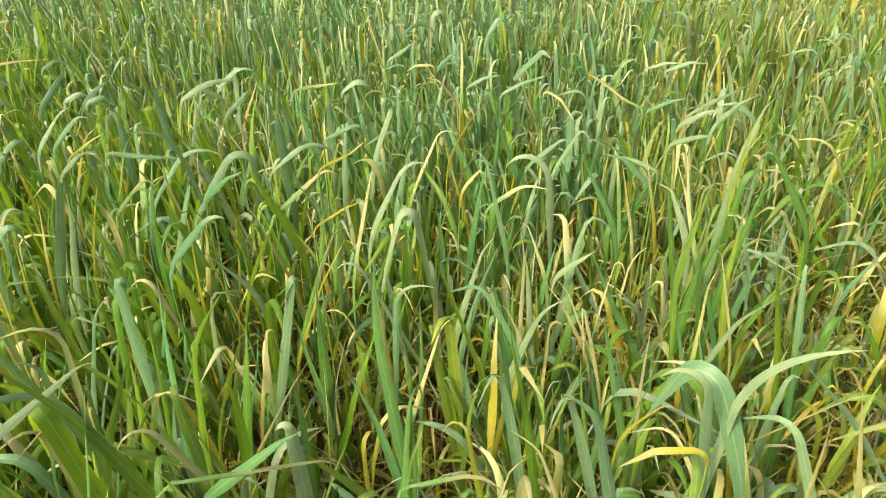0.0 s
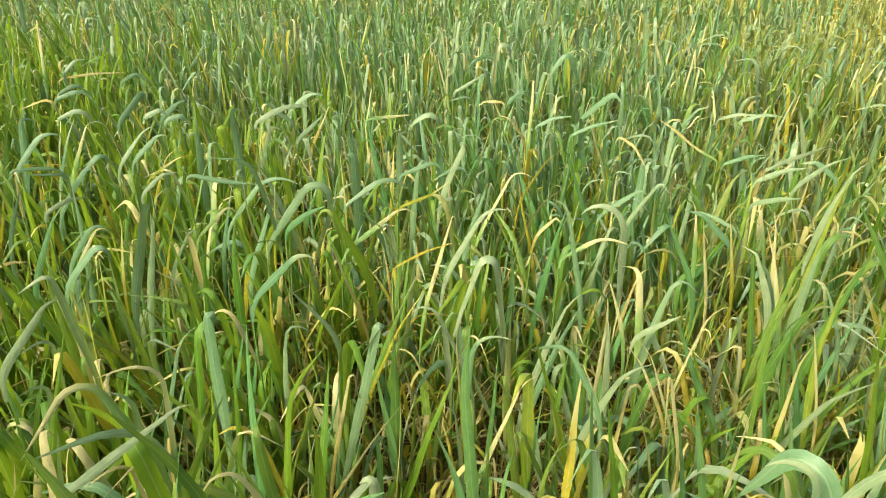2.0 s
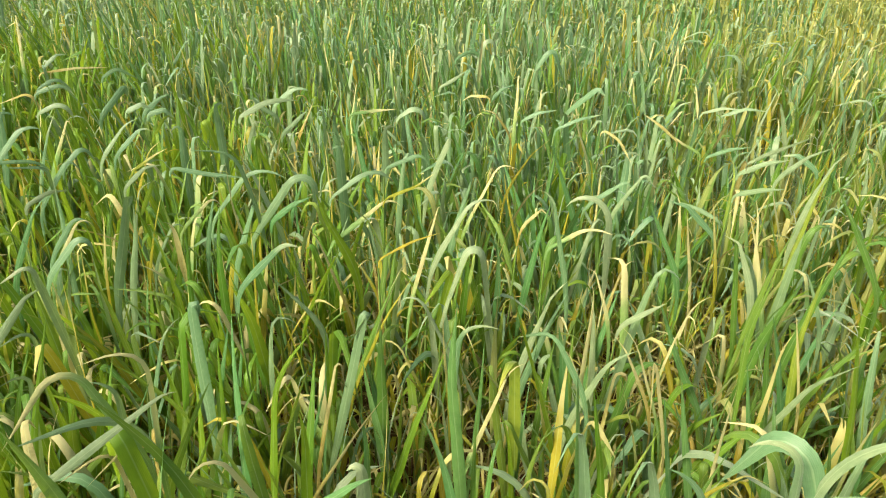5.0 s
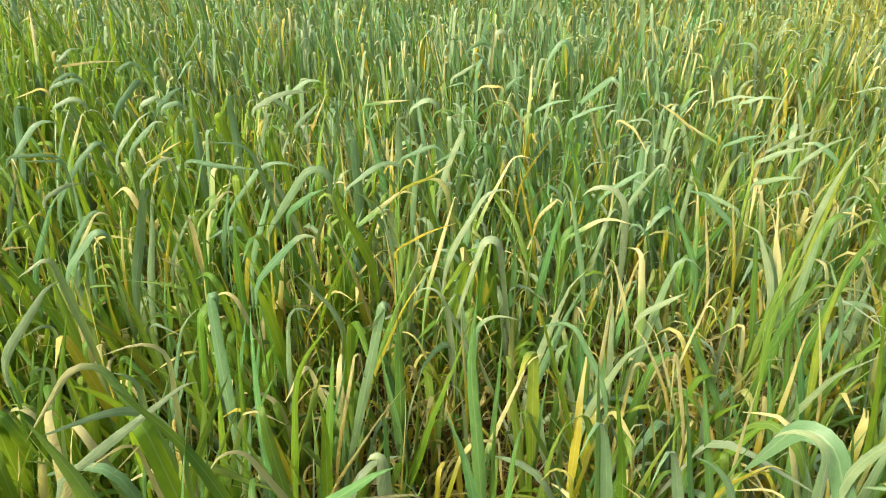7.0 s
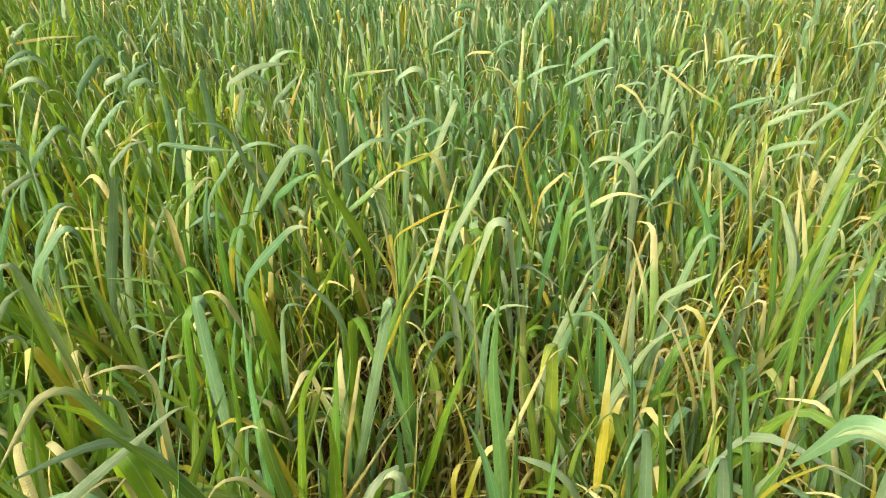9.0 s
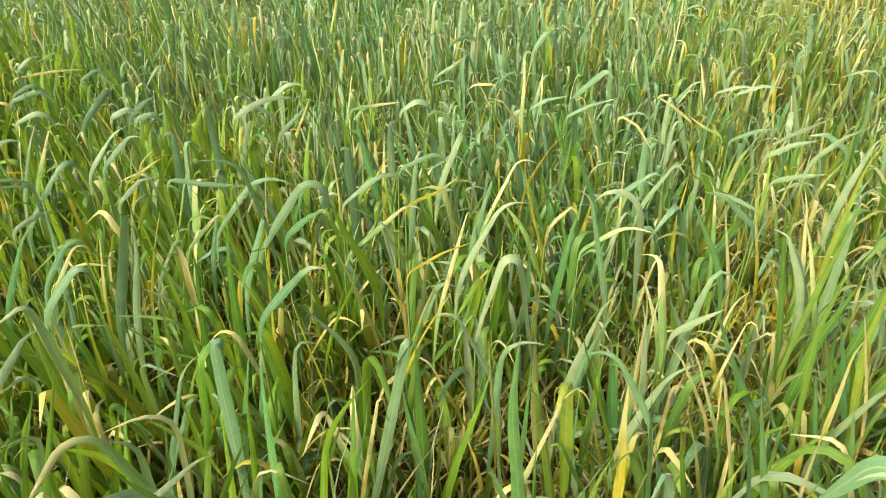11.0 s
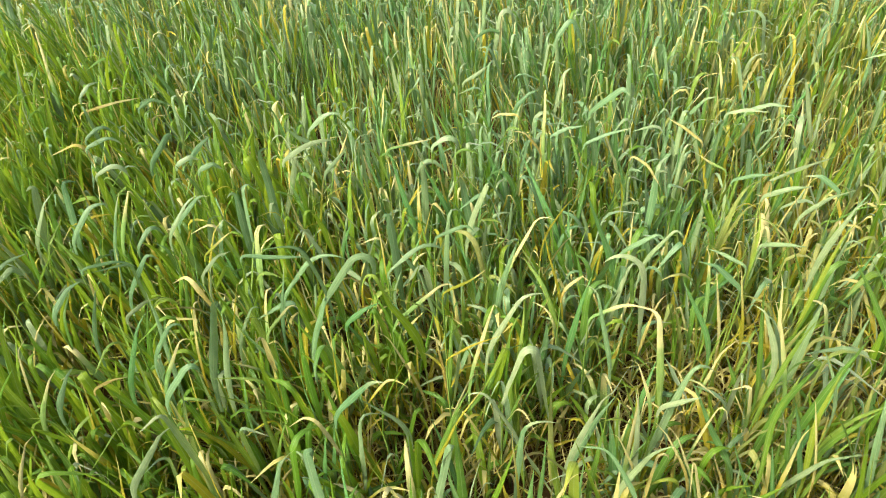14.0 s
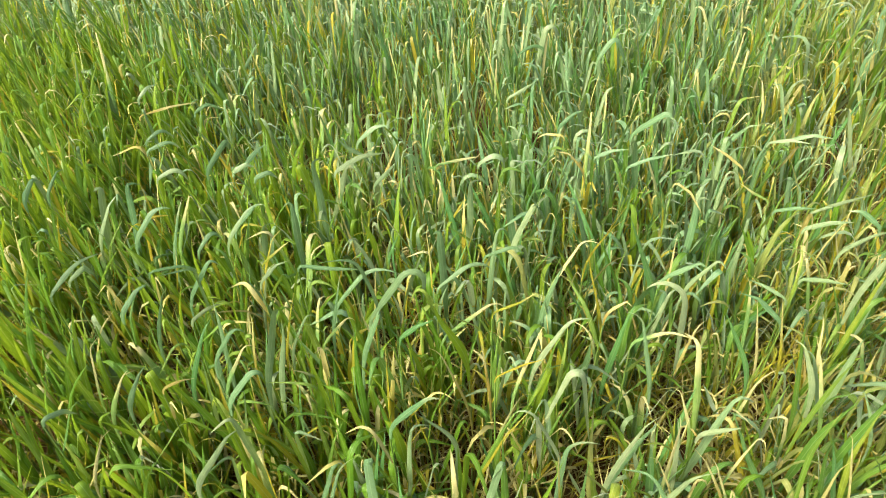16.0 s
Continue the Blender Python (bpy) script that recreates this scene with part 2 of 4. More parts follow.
def blade(length, width, rise, bend, knee, soft, droop, twist, slot, segments=10, keel=-0.16, sway=0.0, wave=0.02, roll=0.0, calm=1.0, full=1.9, swell=0.28, lower=0.0):
    """A blade that passes the origin towards +x, rise degrees up, and folds over by bend degrees about the share knee of its length.
    lower: how much of it stands upright below the origin."""
    fine = 48
    s = np.linspace(0, 1, fine)
    begin = lower / (length + lower)
    q = np.clip((s - begin) / (1 - begin), 0, 1)
    angle = np.radians(rise) - np.radians(bend) * smooth((q - knee + soft / 2) / soft) - np.radians(droop) * q
    if lower:
        angle = angle + np.radians(88 - rise) * (1 - smooth(s / begin))
    turn = np.radians(sway) * s * s + 0.07 * calm * np.sin(s * SHAPE_RNG.uniform(5, 11) + SHAPE_RNG.uniform(0, 6))
    angle = angle + 0.05 * calm * np.sin(s * SHAPE_RNG.uniform(6, 14) + SHAPE_RNG.uniform(0, 6))
    step = np.stack([np.cos(angle) * np.cos(turn), np.cos(angle) * np.sin(turn), np.sin(angle)], axis=1) * ((length + lower) / (fine - 1))
    line = np.concatenate([[[0, 0, 0]], np.cumsum(step[:-1], axis=0)])
    line = line - np.array([np.interp(begin, s, line[:, k]) for k in range(3)])
    # more points where it bends
    fold = begin + (1 - begin) * knee
    density = 1.0 + 5.0 * np.exp(-((s - fold) / max(soft, 0.12)) ** 2) * (bend > 40)
    share = np.cumsum(density)
    at = np.interp(np.linspace(share[0], share[-1], segments + 1), share, s)
    line = np.stack([np.interp(at, s, line[:, k]) for k in range(3)], axis=1)
    angle, spin = np.interp(at, s, angle), np.radians(roll + twist * at)
    flat = np.stack([np.zeros_like(at), np.ones_like(at), np.zeros_like(at)], axis=1)
    over = np.stack([-np.sin(angle), np.zeros_like(at), np.cos(angle)], axis=1)
    side = flat * np.cos(spin)[:, None] + over * np.sin(spin)[:, None]
    uneven = 1 + 0.07 * np.sin(at * SHAPE_RNG.uniform(9, 17) + SHAPE_RNG.uniform(0, 6))
    shape = ribbon(line, side, width * taper(at, full, swell) * uneven, keel, slot, wave)
    shape.uv[:, 1] = np.repeat(at, 2 if keel is None else 3)
    return shape


def stalk(height, radius, lean, sides=5, rings=5, node=0.15):
    """The stem with its sheaths, slightly thicker at the nodes."""
    s = np.linspace(0, 1, rings + 1)
    r = radius * (1.15 - 0.5 * s) * (1 + node * (np.arange(rings + 1) % 2))
    shape = Shape()
    turn = np.linspace(0, 2 * np.pi, sides + 1)[:-1]
    ring = np.stack([np.cos(turn), np.sin(turn), np.zeros(sides)], axis=1)
    middle = np.stack([lean * s * s, np.zeros_like(s), height * s], axis=1)
    shape.v = (middle[:, None, :] + ring[None] * r[:, None, None]).reshape(-1, 3)
    shape.uv = np.stack([np.tile(np.arange(sides) / sides, rings + 1), np.repeat(s, sides)], axis=1)
    shape.f = np.array([[i * sides + j, i * sides + (j + 1) % sides, (i + 1) * sides + (j + 1) % sides, (i + 1) * sides + j]
                        for i in range(rings) for j in range(sides)])
    shape.m = np.full(len(shape.f), 3)
    return shape


# ---------------------------------------------------------------- one wheat shoot
SLOT_LABEL = {0: "", 1: "yellowing leaf", 2: "dry straw-coloured leaf"}


def shoot(rng, coarse=False, fresh=0.15, yellow=0.12, wax=0.6, plain=False):
    """The parts of one shoot as (name, slot, shape): a stem and five or six broad blades, the lowest withered."""
    height = rng.uniform(0.19, 0.27)
    lean = rng.uniform(-0.02, 0.03)
    parts = [("stem", 3, stalk(height, 0.0023, lean, 3 if coarse else 4, 2 if coarse else 3))]
    count = 5 if plain else rng.choice([5, 6, 6])
    azimuth = rng.uniform(0, 360)
    for i in range(count):
        up = i / (count - 1)
        share = 0.12 + 0.88 * up ** 0.9
        root = Vector((lean * share * share, 0, height * share * 0.99))
        length = (0.12 + 0.10 * math.sin(min(1.0, up * 1.25) * 1.75)) * rng.uniform(0.8, 1.2)
        width = (1.4 if plain else 1.1 if coarse else 1.0) * (0.0048 + 0.0063 * min(1.0, up * 1.5)) * rng.uniform(0.65, 1.15) * (1 + 0.2 * fresh)
        azimuth += 180 + rng.uniform(-45, 45)
        luck = rng.random()
        if up < 0.22:
            slot = D if luck < 0.5 else Y
        elif up < 0.42:
            slot = D if luck < 0.2 else Y if luck < 0.6 else G
        elif up < 0.7:
            slot = Y if luck < yellow * 0.8 else D if luck < yellow * 1.1 else B if luck < yellow * 1.1 + fresh else P if luck > 1 - 0.3 * wax else G
        else:
            ripe = yellow * (0.22 if yellow < 0.7 else 0.7)
            slot = Y if luck < ripe else B if luck < ripe + fresh else P if luck > 1 - 0.35 * wax else G
        if slot == Y:
            width *= rng.uniform(0.5, 0.9)
        if slot == G and rng.random() < 0.6 * wax:
            slot = T
        if slot in (G, T) and 0.5 < yellow < 0.7 and rng.random() < 0.65:
            slot = O
        rise = rng.uniform(74, 89) if up > 0.4 else rng.uniform(50, 80)
        twist, roll = rng.gauss(0, 30), rng.gauss(0, 14)
        form, blunt = rng.random(), 1.9
        if slot == D:
            bend, knee, soft = rng.uniform(70, 170), rng.uniform(0.25, 0.6), rng.uniform(0.2, 0.5)
            width *= rng.uniform(0.4, 0.8)
            twist = rng.uniform(-170, 170)
        elif form < (0.30 if coarse else 0.55 if fresh < 0.5 else 0.65):          # a straight spear
            bend, knee, soft = rng.uniform(0, 22), 0.6, 0.8
            length *= 0.86
            twist = rng.gauss(0, 60)
        else:
            draw = rng.random()
            # bent blades mostly take the paler colour, painted skylight on upturned faces
            if slot in (G, B, T):
                slot = A if draw < 0.10 else P if draw < 0.10 + 0.75 * wax else slot
            if form < 0.82:                                                     # arched over
                bend, knee, soft = rng.uniform(85, 150), rng.uniform(0.6, 0.85), rng.uniform(0.14, 0.35)
            else:                                                               # snapped over
                bend, knee, soft = rng.uniform(110, 165), rng.uniform(0.65, 0.9), rng.uniform(0.05, 0.12)
            length *= rng.uniform(0.85, 1.1)
            blunt = rng.uniform(3.0, 6.0) if slot != A else 2.2
        shape = blade(length, width, rise, bend, knee, soft, rng.uniform(0, 7), twist, slot,
                      segments=3 if plain else 5 if coarse else 8, keel=None if coarse else rng.uniform(-0.2, -0.06),
                      sway=rng.uniform(-14, 14), wave=0.05 if slot == D else 0.015, roll=roll, full=blunt)
        parts.append(("leaf", slot, shape.moved(Matrix.Translation(root) @ pose(0, 0, 0, 0, 0, azimuth))))
    return parts


def mesh_part(name, shape, slot, parent, label=""):
    """One part of a thing as a mesh of its own."""
    ob = new(name, shape.mesh(name, SLOTS[slot]))
    ob.parent = parent
    return tagged(ob, label)


rng = random.Random(11)
# four kinds of stand: lush, ordinary, yellowing and a waxy grey-green paled like haze; each with shoots of its own
MOODS = [(0.75, 0.32, 0.08), (0.15, 0.42, 0.5), (0.2, 0.69, 0.38), (0.05, 0.42, 0.95)]
FINE_SHOOTS = [[shoot(rng, False, *mood) for _ in range(18)] for mood in MOODS]
# far shoots get more pale blades: haze and brightness painted into the colour
COARSE_SHOOTS = [[shoot(rng, True, mood[0] * 0.4, 0.95 * mood[1], min(1.0, 0.45 + 0.6 * mood[2])) for _ in range(10)] for mood in MOODS]


SIMPLE_SHOOTS = [[[part for part in shoot(rng, True, *mood, plain=True)[1:] if part[1] != 3] for _ in range(8)] for mood in MOODS]


# short shoots in the shade: mostly yellow and withered, no wax
LOW_SHOOTS = [[shoot(rng, True, *mood) for _ in range(10)] for mood in ((0.5, 0.72, 0.0), (0.3, 0.85, 0.0), (0.2, 0.95, 0.0), (0.3, 0.85, 0.0))]


def stand(rng, x, y):
    """Which stand a place belongs to: lush on one flank of the field, yellowing on the other, waxier farther in, mixed
    by patches. Lens tint is painted into the flanks this way, and haze into the far paleness.
    """
    share = (x + 0.1) / (0.45 + 0.35 * max(y, 0.0)) + 0.7 * noise.noise(Vector((x * 2.7, y * 2.7, 2.0))) + rng.gauss(0, 0.3)
    share -= 0.35 * float(smooth((0.95 - y) / 0.4)) * float(smooth((0.15 - x) / 0.2))
    share *= 1.0 if share > 0 else max(0.35, 1.0 - 0.4 * max(0.0, y - 0.9))
    # paler shoots with distance, as painted haze
    if -0.6 < share < 0.75 and rng.random() < 0.65 * float(smooth((y - 0.75) / 0.8)):
        return 3
    return 0 if share < -0.45 else 2 if share > 0.7 else 1


# ---------------------------------------------------------------- ground
def ground():
    """One sheet from the soil between the plants to the horizon: small steps near, wide ones far off."""
    near = np.arange(-3.0, 3.001, 0.05)
    far = np.array([4, 6, 9, 14, 25, 60, 160, 500, 1500, 4000.0])
    xs = np.concatenate([-far[::-1], near, far])
    ys = np.concatenate([-far[::-1], near, far]) + 0.8
    gx, gy = np.meshgrid(xs, ys)
    gz = np.zeros_like(gx)
    for i in range(gx.shape[0]):
        for j in range(gx.shape[1]):
            if abs(gx[i, j]) < 3.1 and abs(gy[i, j] - 0.8) < 3.1:
                here = Vector((gx[i, j], gy[i, j], 0.0))
                gz[i, j] = 0.014 * noise.noise(here * 5) + 0.009 * noise.noise(here * 17)
    shape = Shape()
    shape.v = np.stack([gx, gy, gz], axis=2).reshape(-1, 3)
    shape.uv = shape.v[:, :2]
    w = len(xs)
    shape.f = np.array([[i * w + j, i * w + j + 1, (i + 1) * w + j + 1, (i + 1) * w + j] for i in range(len(ys) - 1) for j in range(w - 1)])
    shape.m = np.zeros(len(shape.f), int)
    return tagged(new("ground", shape.mesh("ground", SOIL)), "bare red-brown crumbly soil under the crop", "soil", kind="structure")


ground()


# ---------------------------------------------------------------- where the shoots stand
def thick(x, y):
    """How closely the shoots stand: faint drill rows that run away from the camera, and thin spots."""
    row = 0.72 + 0.28 * math.cos(2 * math.pi * (x + 0.06 * y + 0.03) / 0.2)
    patch = 0.82 + 0.4 * noise.noise(Vector((x * 2.3, y * 2.3, 4.0)))
    bare = 1.0 - 0.9 * math.exp(-((x + 0.04) / 0.11) ** 2 - ((y - 0.64) / 0.15) ** 2)
    margin = 0.8 + 0.2 * float(smooth((y - 0.22) / 0.15)) if y > -0.1 else 0.8
    return max(0.0, row * patch * bare * margin)


def spots(rng, x0, x1, y0, y1, per_square_metre, keep):
    """Places for shoots in a stretch of the field."""
    out = []
    for _ in range(int((x1 - x0) * (y1 - y0) * per_square_metre * 1.5)):
        x, y = rng.uniform(x0, x1), rng.uniform(y0, y1)
        if keep(x, y) and rng.random() < thick(x, y):
            out.append((x, y))
    return out


def stance(rng, x, y, low=1.0):
    """The pose of a shoot: turned any way, leaning a little, its size and vigour its own."""
    patch = noise.noise(Vector((x * 1.1, y * 1.1, 9.0)))
    size = min(1.16, rng.gauss(1.0, 0.11)) * (1 + 0.1 * patch)
    tall = rng.uniform(0.94, 1.06) * (0.78 if abs(x) < 0.6 and abs(y) < 0.28 else 1.0) * (0.88 if among_leads(x, y) and not (x < -0.16 and y < 0.46) else 1.0) * low
    m = pose(x, y, -0.004, rng.gauss(0, 5), rng.gauss(-3.5, 5.5), 0) @ pose(0, 0, 0, 0, 0, rng.uniform(0, 360))
    return m @ Matrix.Diagonal((size, size, size * tall, 1))


def in_view(x, y):
    return abs(x + 0.08) < 0.74 * (y + 0.35) + 0.3


def among_leads(x, y):
    return abs(x + 0.08) < 0.4 + 0.45 * y and 0.2 < y < 1.9


def near_bed(x, y):
    return -0.22 < x < 0.22 and 0.24 < y < 0.62


def field(name, label, shoots, places, rng, low=1.0):
    """Many shoots as one body of crop."""
    poses = [(rng.choice(shoots[stand(rng, x, y)]), stance(rng, x, y, low)) for x, y in places]
    pieces = [shape.moved(m) for parts, m in poses for _, _, shape in parts]
    whole = Shape().join(*pieces)
    return tagged(new(name, whole.mesh(name)), label, "wheat", kind="stuff")


rng = random.Random(5)
field("wheat_crop", "dense green wheat crop with yellow and withered lower leaves", FINE_SHOOTS,
      spots(rng, -2.4, 2.3, -0.45, 2.5, 760, lambda x, y: in_view(x, y) and not near_bed(x, y)), rng)
field("wheat_crop", "green wheat crop farther into the field", COARSE_SHOOTS,
      spots(rng, -5.4, 5.2, 2.5, 6.0, 540, in_view), rng)
field("wheat_crop", "short green wheat shoots under the taller ones", LOW_SHOOTS,
      spots(rng, -1.7, 1.6, 0.18, 1.7, 520, in_view), rng, 0.62)
field("wheat_crop", "green wheat crop on the rest of the field, with unseen shading shoots", SIMPLE_SHOOTS,
      spots(rng, -8.0, 8.0, 6.0, 10.0, 170, in_view)
      + spots(rng, -4.6, 4.6, -2.6, 6.5, 430, lambda x, y: not (in_view(x, y) and y > -0.45) and math.hypot(x, y) > 0.1)
      # unseen extra shoots beside and behind the camera, added to shade the near crop
      + spots(rng, -1.3, 0.6, -0.9, 0.35, 250, lambda x, y: not in_view(x, y) or y < -0.45), rng)


# ---------------------------------------------------------------- the nearest shoots, plant by plant
def plant(parts, label):
    root = tagged(new("wheat_plant"), label, "wheat", "wheat plants near the path")
    for name, slot, shape in parts:
        mesh_part(name, shape, slot, root, SLOT_LABEL.get(slot, ""))
    return root


def bed(rng):
    firsts = {}
    for x, y in spots(rng, -0.22, 0.22, 0.24, 0.62, 760, near_bed):
        kind = stand(rng, x, y)
        which = (kind, rng.randrange(len(FINE_SHOOTS[kind])))
        m = stance(rng, x, y)
        if which in firsts:
            copy_thing(firsts[which], m).matrix_basis = m
        else:
            parts = FINE_SHOOTS[kind][which[1]]
            state = "withered" if sum(slot == D for _, slot, _ in parts) > 1 else "yellowing"
            colour = ("lush green", "grey-green", "yellowish green", "haze-paled grey-green")[kind]
            firsts[which] = plant(parts, "%s wheat plant with %s lower leaves, rooted in soil" % (colour, state))
            firsts[which].matrix_basis = m


bed(random.Random(23))


# ---------------------------------------------------------------- withered leaves low among the stems
def withered(rng, places):
    pieces = []
    for x, y in places:
        if rng.random() > thick(x, y) + 0.35:
            continue
        turn = rng.uniform(0, 360)
        base = rng.uniform(0.0, 0.2)
        for _ in range(3):
            turn += rng.uniform(60, 180)
            slot = D if rng.random() < 0.62 else Y
            strip = blade(rng.uniform(0.08, 0.17), rng.uniform(0.002, 0.006), rng.uniform(40, 85), rng.uniform(40, 190), rng.uniform(0.2, 0.7),
                          rng.uniform(0.15, 0.5), 20.0, rng.uniform(-220, 220), slot, segments=8, keel=-0.3, sway=rng.uniform(-60, 60), wave=0.08)
            pieces.append(strip.moved(pose(x, y, base, rng.gauss(0, 12), rng.gauss(0, 12), turn)))
    return tagged(new("withered_leaves", Shape().join(*pieces).mesh("withered_leaves")), "curled straw-coloured dead leaves among the wheat stems", "dry leaves", kind="stuff")


def litter(rng, places):
    """Short bits of straw and leaf lying on the soil."""
    pieces = []
    for x, y in places:
        strip = blade(rng.uniform(0.02, 0.09), rng.uniform(0.002, 0.006), rng.uniform(-4, 12), rng.uniform(-20, 40), 0.5, 0.6, 0.0,
                      rng.uniform(-120, 120), D, segments=5, keel=-0.25, sway=rng.uniform(-70, 70), wave=0.08)
        pieces.append(strip.moved(pose(x, y, rng.uniform(0.008, 0.02), 0, 0, rng.uniform(0, 360))))
    return tagged(new("straw_litter", Shape().join(*pieces).mesh("straw_litter")), "straw and leaf scraps strewn on the soil", "straw", kind="stuff")


rng = random.Random(31)
withered(rng, [(rng.uniform(-0.55, 1.0), rng.uniform(0.2, 1.3)) for _ in range(520)] + [(rng.gauss(0.34, 0.2), rng.gauss(0.65, 0.22)) for _ in range(420)])
litter(rng, [(rng.uniform(-1.0, 1.0), rng.uniform(0.0, 1.6)) for _ in range(900)])


# ---------------------------------------------------------------- the leaves that stand out, each on a shoot of its own
LEAD_LABEL = {G: "green blade", Y: "yellow-green blade", D: "straw-coloured withered blade", A: "green blade with cream withered end", P: "grey-green waxy blade, paled as if skylit", B: "fresh green blade", T: "blue-green upright blade"}
LEAD_RNG = random.Random(77)
FAR_LEADS = []


def lead(x, y, z, azimuth, length, width, rise, bend, knee, soft, roll, slot):
    """A shoot with one leading leaf: a place on it, the way it heads from there, its length and width, how it rises and where it folds over."""
    r = LEAD_RNG
    lower = max(0.02, min(0.02 + 0.13 * float(smooth((rise - 35) / 45)), 0.25 - length, (z - 0.07) / 0.97))
    top = blade(length, width * (0.62 if slot in (D, A, Y) else 0.8), rise, bend, knee, soft, 0.0, r.gauss(0, 18), slot, segments=18, keel=r.uniform(-0.2, -0.1), roll=roll,
                wave=0.015, calm=0.25, full=2.3 + (0.7 if slot in (D, A, Y) else 2.5 + 5.0 * (soft < 0.2)) * float(smooth((bend - 50) / 50)), swell=0.5, lower=lower)
    top = top.moved(pose(x, y, z, 0, 0, azimuth))
    collar = Vector(top.v[:3].mean(axis=0))
    foot = Vector((collar.x + r.uniform(-0.012, 0.012), collar.y + r.uniform(0.0, 0.02), -0.004))
    lean = collar - foot
    stem = stalk(lean.z, 0.0017, 0.0, 6, 5, 0.06)
    stem.v[:, :2] += np.outer(stem.v[:, 2] / lean.z, [lean.x, lean.y])
    parts = [("stem", 3, stem, ""), ("leaf", slot, top.moved(Matrix.Translation(-foot)), LEAD_LABEL[slot])]
    turn = r.uniform(0, 360)
    for i in range(3):
        share = 0.25 + 0.3 * i
        turn += 180 + r.uniform(-40, 40)
        kind = (D, Y, G)[i] if r.random() < 0.8 else D
        low = blade(r.uniform(0.1, 0.17), r.uniform(0.005, 0.01), r.uniform(55, 82), r.uniform(20, 150), r.uniform(0.4, 0.8), 0.3, 5.0,
                    r.uniform(-90, 90), kind)
        parts.append(("leaf", kind, low.moved(Matrix.Translation(lean * share) @ pose(0, 0, 0, 0, 0, turn)), SLOT_LABEL.get(kind, "")))
    if y > 0.93 or abs(x + 0.05) > 0.5:
        FAR_LEADS.extend(shape.moved(Matrix.Translation(foot)) for _, _, shape, _ in parts)
        return
    root = tagged(new("wheat_plant"), "wheat shoot topped by a %s" % LEAD_LABEL[slot], "wheat", "wheat plants near the path")
    root.matrix_basis = Matrix.Translation(foot)
    for name, kind, shape, label in parts:
        mesh_part(name, shape, kind, root, label)


lead(-0.269, 0.397, 0.428, -146, 0.110, 0.0109, 93, 101, 0.63, 0.48, -59, A)
lead(-0.310, 0.421, 0.388, -151, 0.172, 0.0136, 72, 125, 0.50, 0.28, -71, A)
lead(-0.322, 0.433, 0.369, -158, 0.082, 0.0132, 91, 82, 0.78, 0.54, -62, P)
lead(-0.258, 0.408, 0.342, -129, 0.188, 0.0133, 72, 65, 0.63, 0.43, -52, P)
lead(-0.322, 0.332, 0.425, 33, 0.112, 0.0106, 30, 44, 0.91, 0.17, 65, P)
lead(-0.289, 0.519, 0.278, 14, 0.205, 0.0173, 90, 184, 0.90, 0.05, 59, P)
lead(-0.410, 0.440, 0.381, -130, 0.070, 0.0089, 99, 112, 0.66, 0.37, -61, P)
lead(-0.497, 0.565, 0.346, -131, 0.069, 0.0090, 92, 112, 0.52, 0.46, -54, P)
lead(-0.472, 0.570, 0.424, -148, 0.074, 0.0112, 82, 111, 0.52, 0.25, -53, P)
lead(-0.293, 0.378, 0.391, -141, 0.068, 0.0085, 84, 108, 0.39, 0.45, -72, D)
lead(-0.287, 0.376, 0.406, -139, 0.048, 0.0068, 83, 119, 0.26, 0.05, -69, D)
lead(-0.200, 0.397, 0.361, -154, 0.084, 0.0110, 67, 135, 0.65, 0.57, -68, A)
lead(-0.342, 0.360, 0.387, -145, 0.047, 0.0100, 69, 35, 0.52, 0.27, -57, G)
lead(-0.423, 0.616, 0.303, -138, 0.147, 0.0107, 83, 5, 0.60, 0.38, -67, G)
lead(-0.508, 0.631, 0.280, -142, 0.131, 0.0103, 84, 1, 0.65, 0.35, -52, T)
lead(-0.392, 0.648, 0.244, -156, 0.168, 0.0117, 87, -2, 0.64, 0.37, -55, G)
lead(-0.392, 0.430, 0.417, 34, 0.082, 0.0086, 73, -1, 0.50, 0.35, 69, B)
lead(-0.282, 0.388, 0.432, 24, 0.049, 0.0048, 67, -1, 0.65, 0.35, 71, T)
lead(-0.171, 0.513, 0.239, 25, 0.265, 0.0123, 78, 206, 0.84, 0.03, 51, P)
lead(-0.196, 0.621, 0.222, -163, 0.244, 0.0122, 93, 40, 0.60, 0.40, -62, P)
lead(-0.180, 0.398, 0.374, 2, 0.164, 0.0104, 85, 30, 0.64, 0.47, 60, B)
lead(-0.163, 0.502, 0.350, 28, 0.108, 0.0079, 79, 165, 0.61, 0.10, 53, D)
lead(-0.105, 0.615, 0.297, -167, 0.083, 0.0064, 78, 7, 0.93, 0.34, -53, D)
lead(-0.148, 0.442, 0.339, 12, 0.110, 0.0064, 61, 4, 0.51, 0.35, 71, D)
lead(-0.113, 0.450, 0.331, -177, 0.088, 0.0124, 90, 7, 0.50, 0.36, -50, T)
lead(-0.105, 0.401, 0.319, -180, 0.092, 0.0183, 88, 140, 0.85, 0.17, -63, P)
lead(-0.111, 0.517, 0.246, -6, 0.135, 0.0069, 86, -3, 0.48, 0.34, 52, Y)
lead(-0.151, 0.618, 0.320, 6, 0.147, 0.0080, 70, 10, 0.53, 0.30, 72, Y)
lead(-0.148, 0.621, 0.338, 5, 0.127, 0.0098, 72, 6, 0.64, 0.37, 60, G)
lead(-0.277, 0.506, 0.252, 31, 0.186, 0.0098, 85, -2, 0.47, 0.35, 52, B)
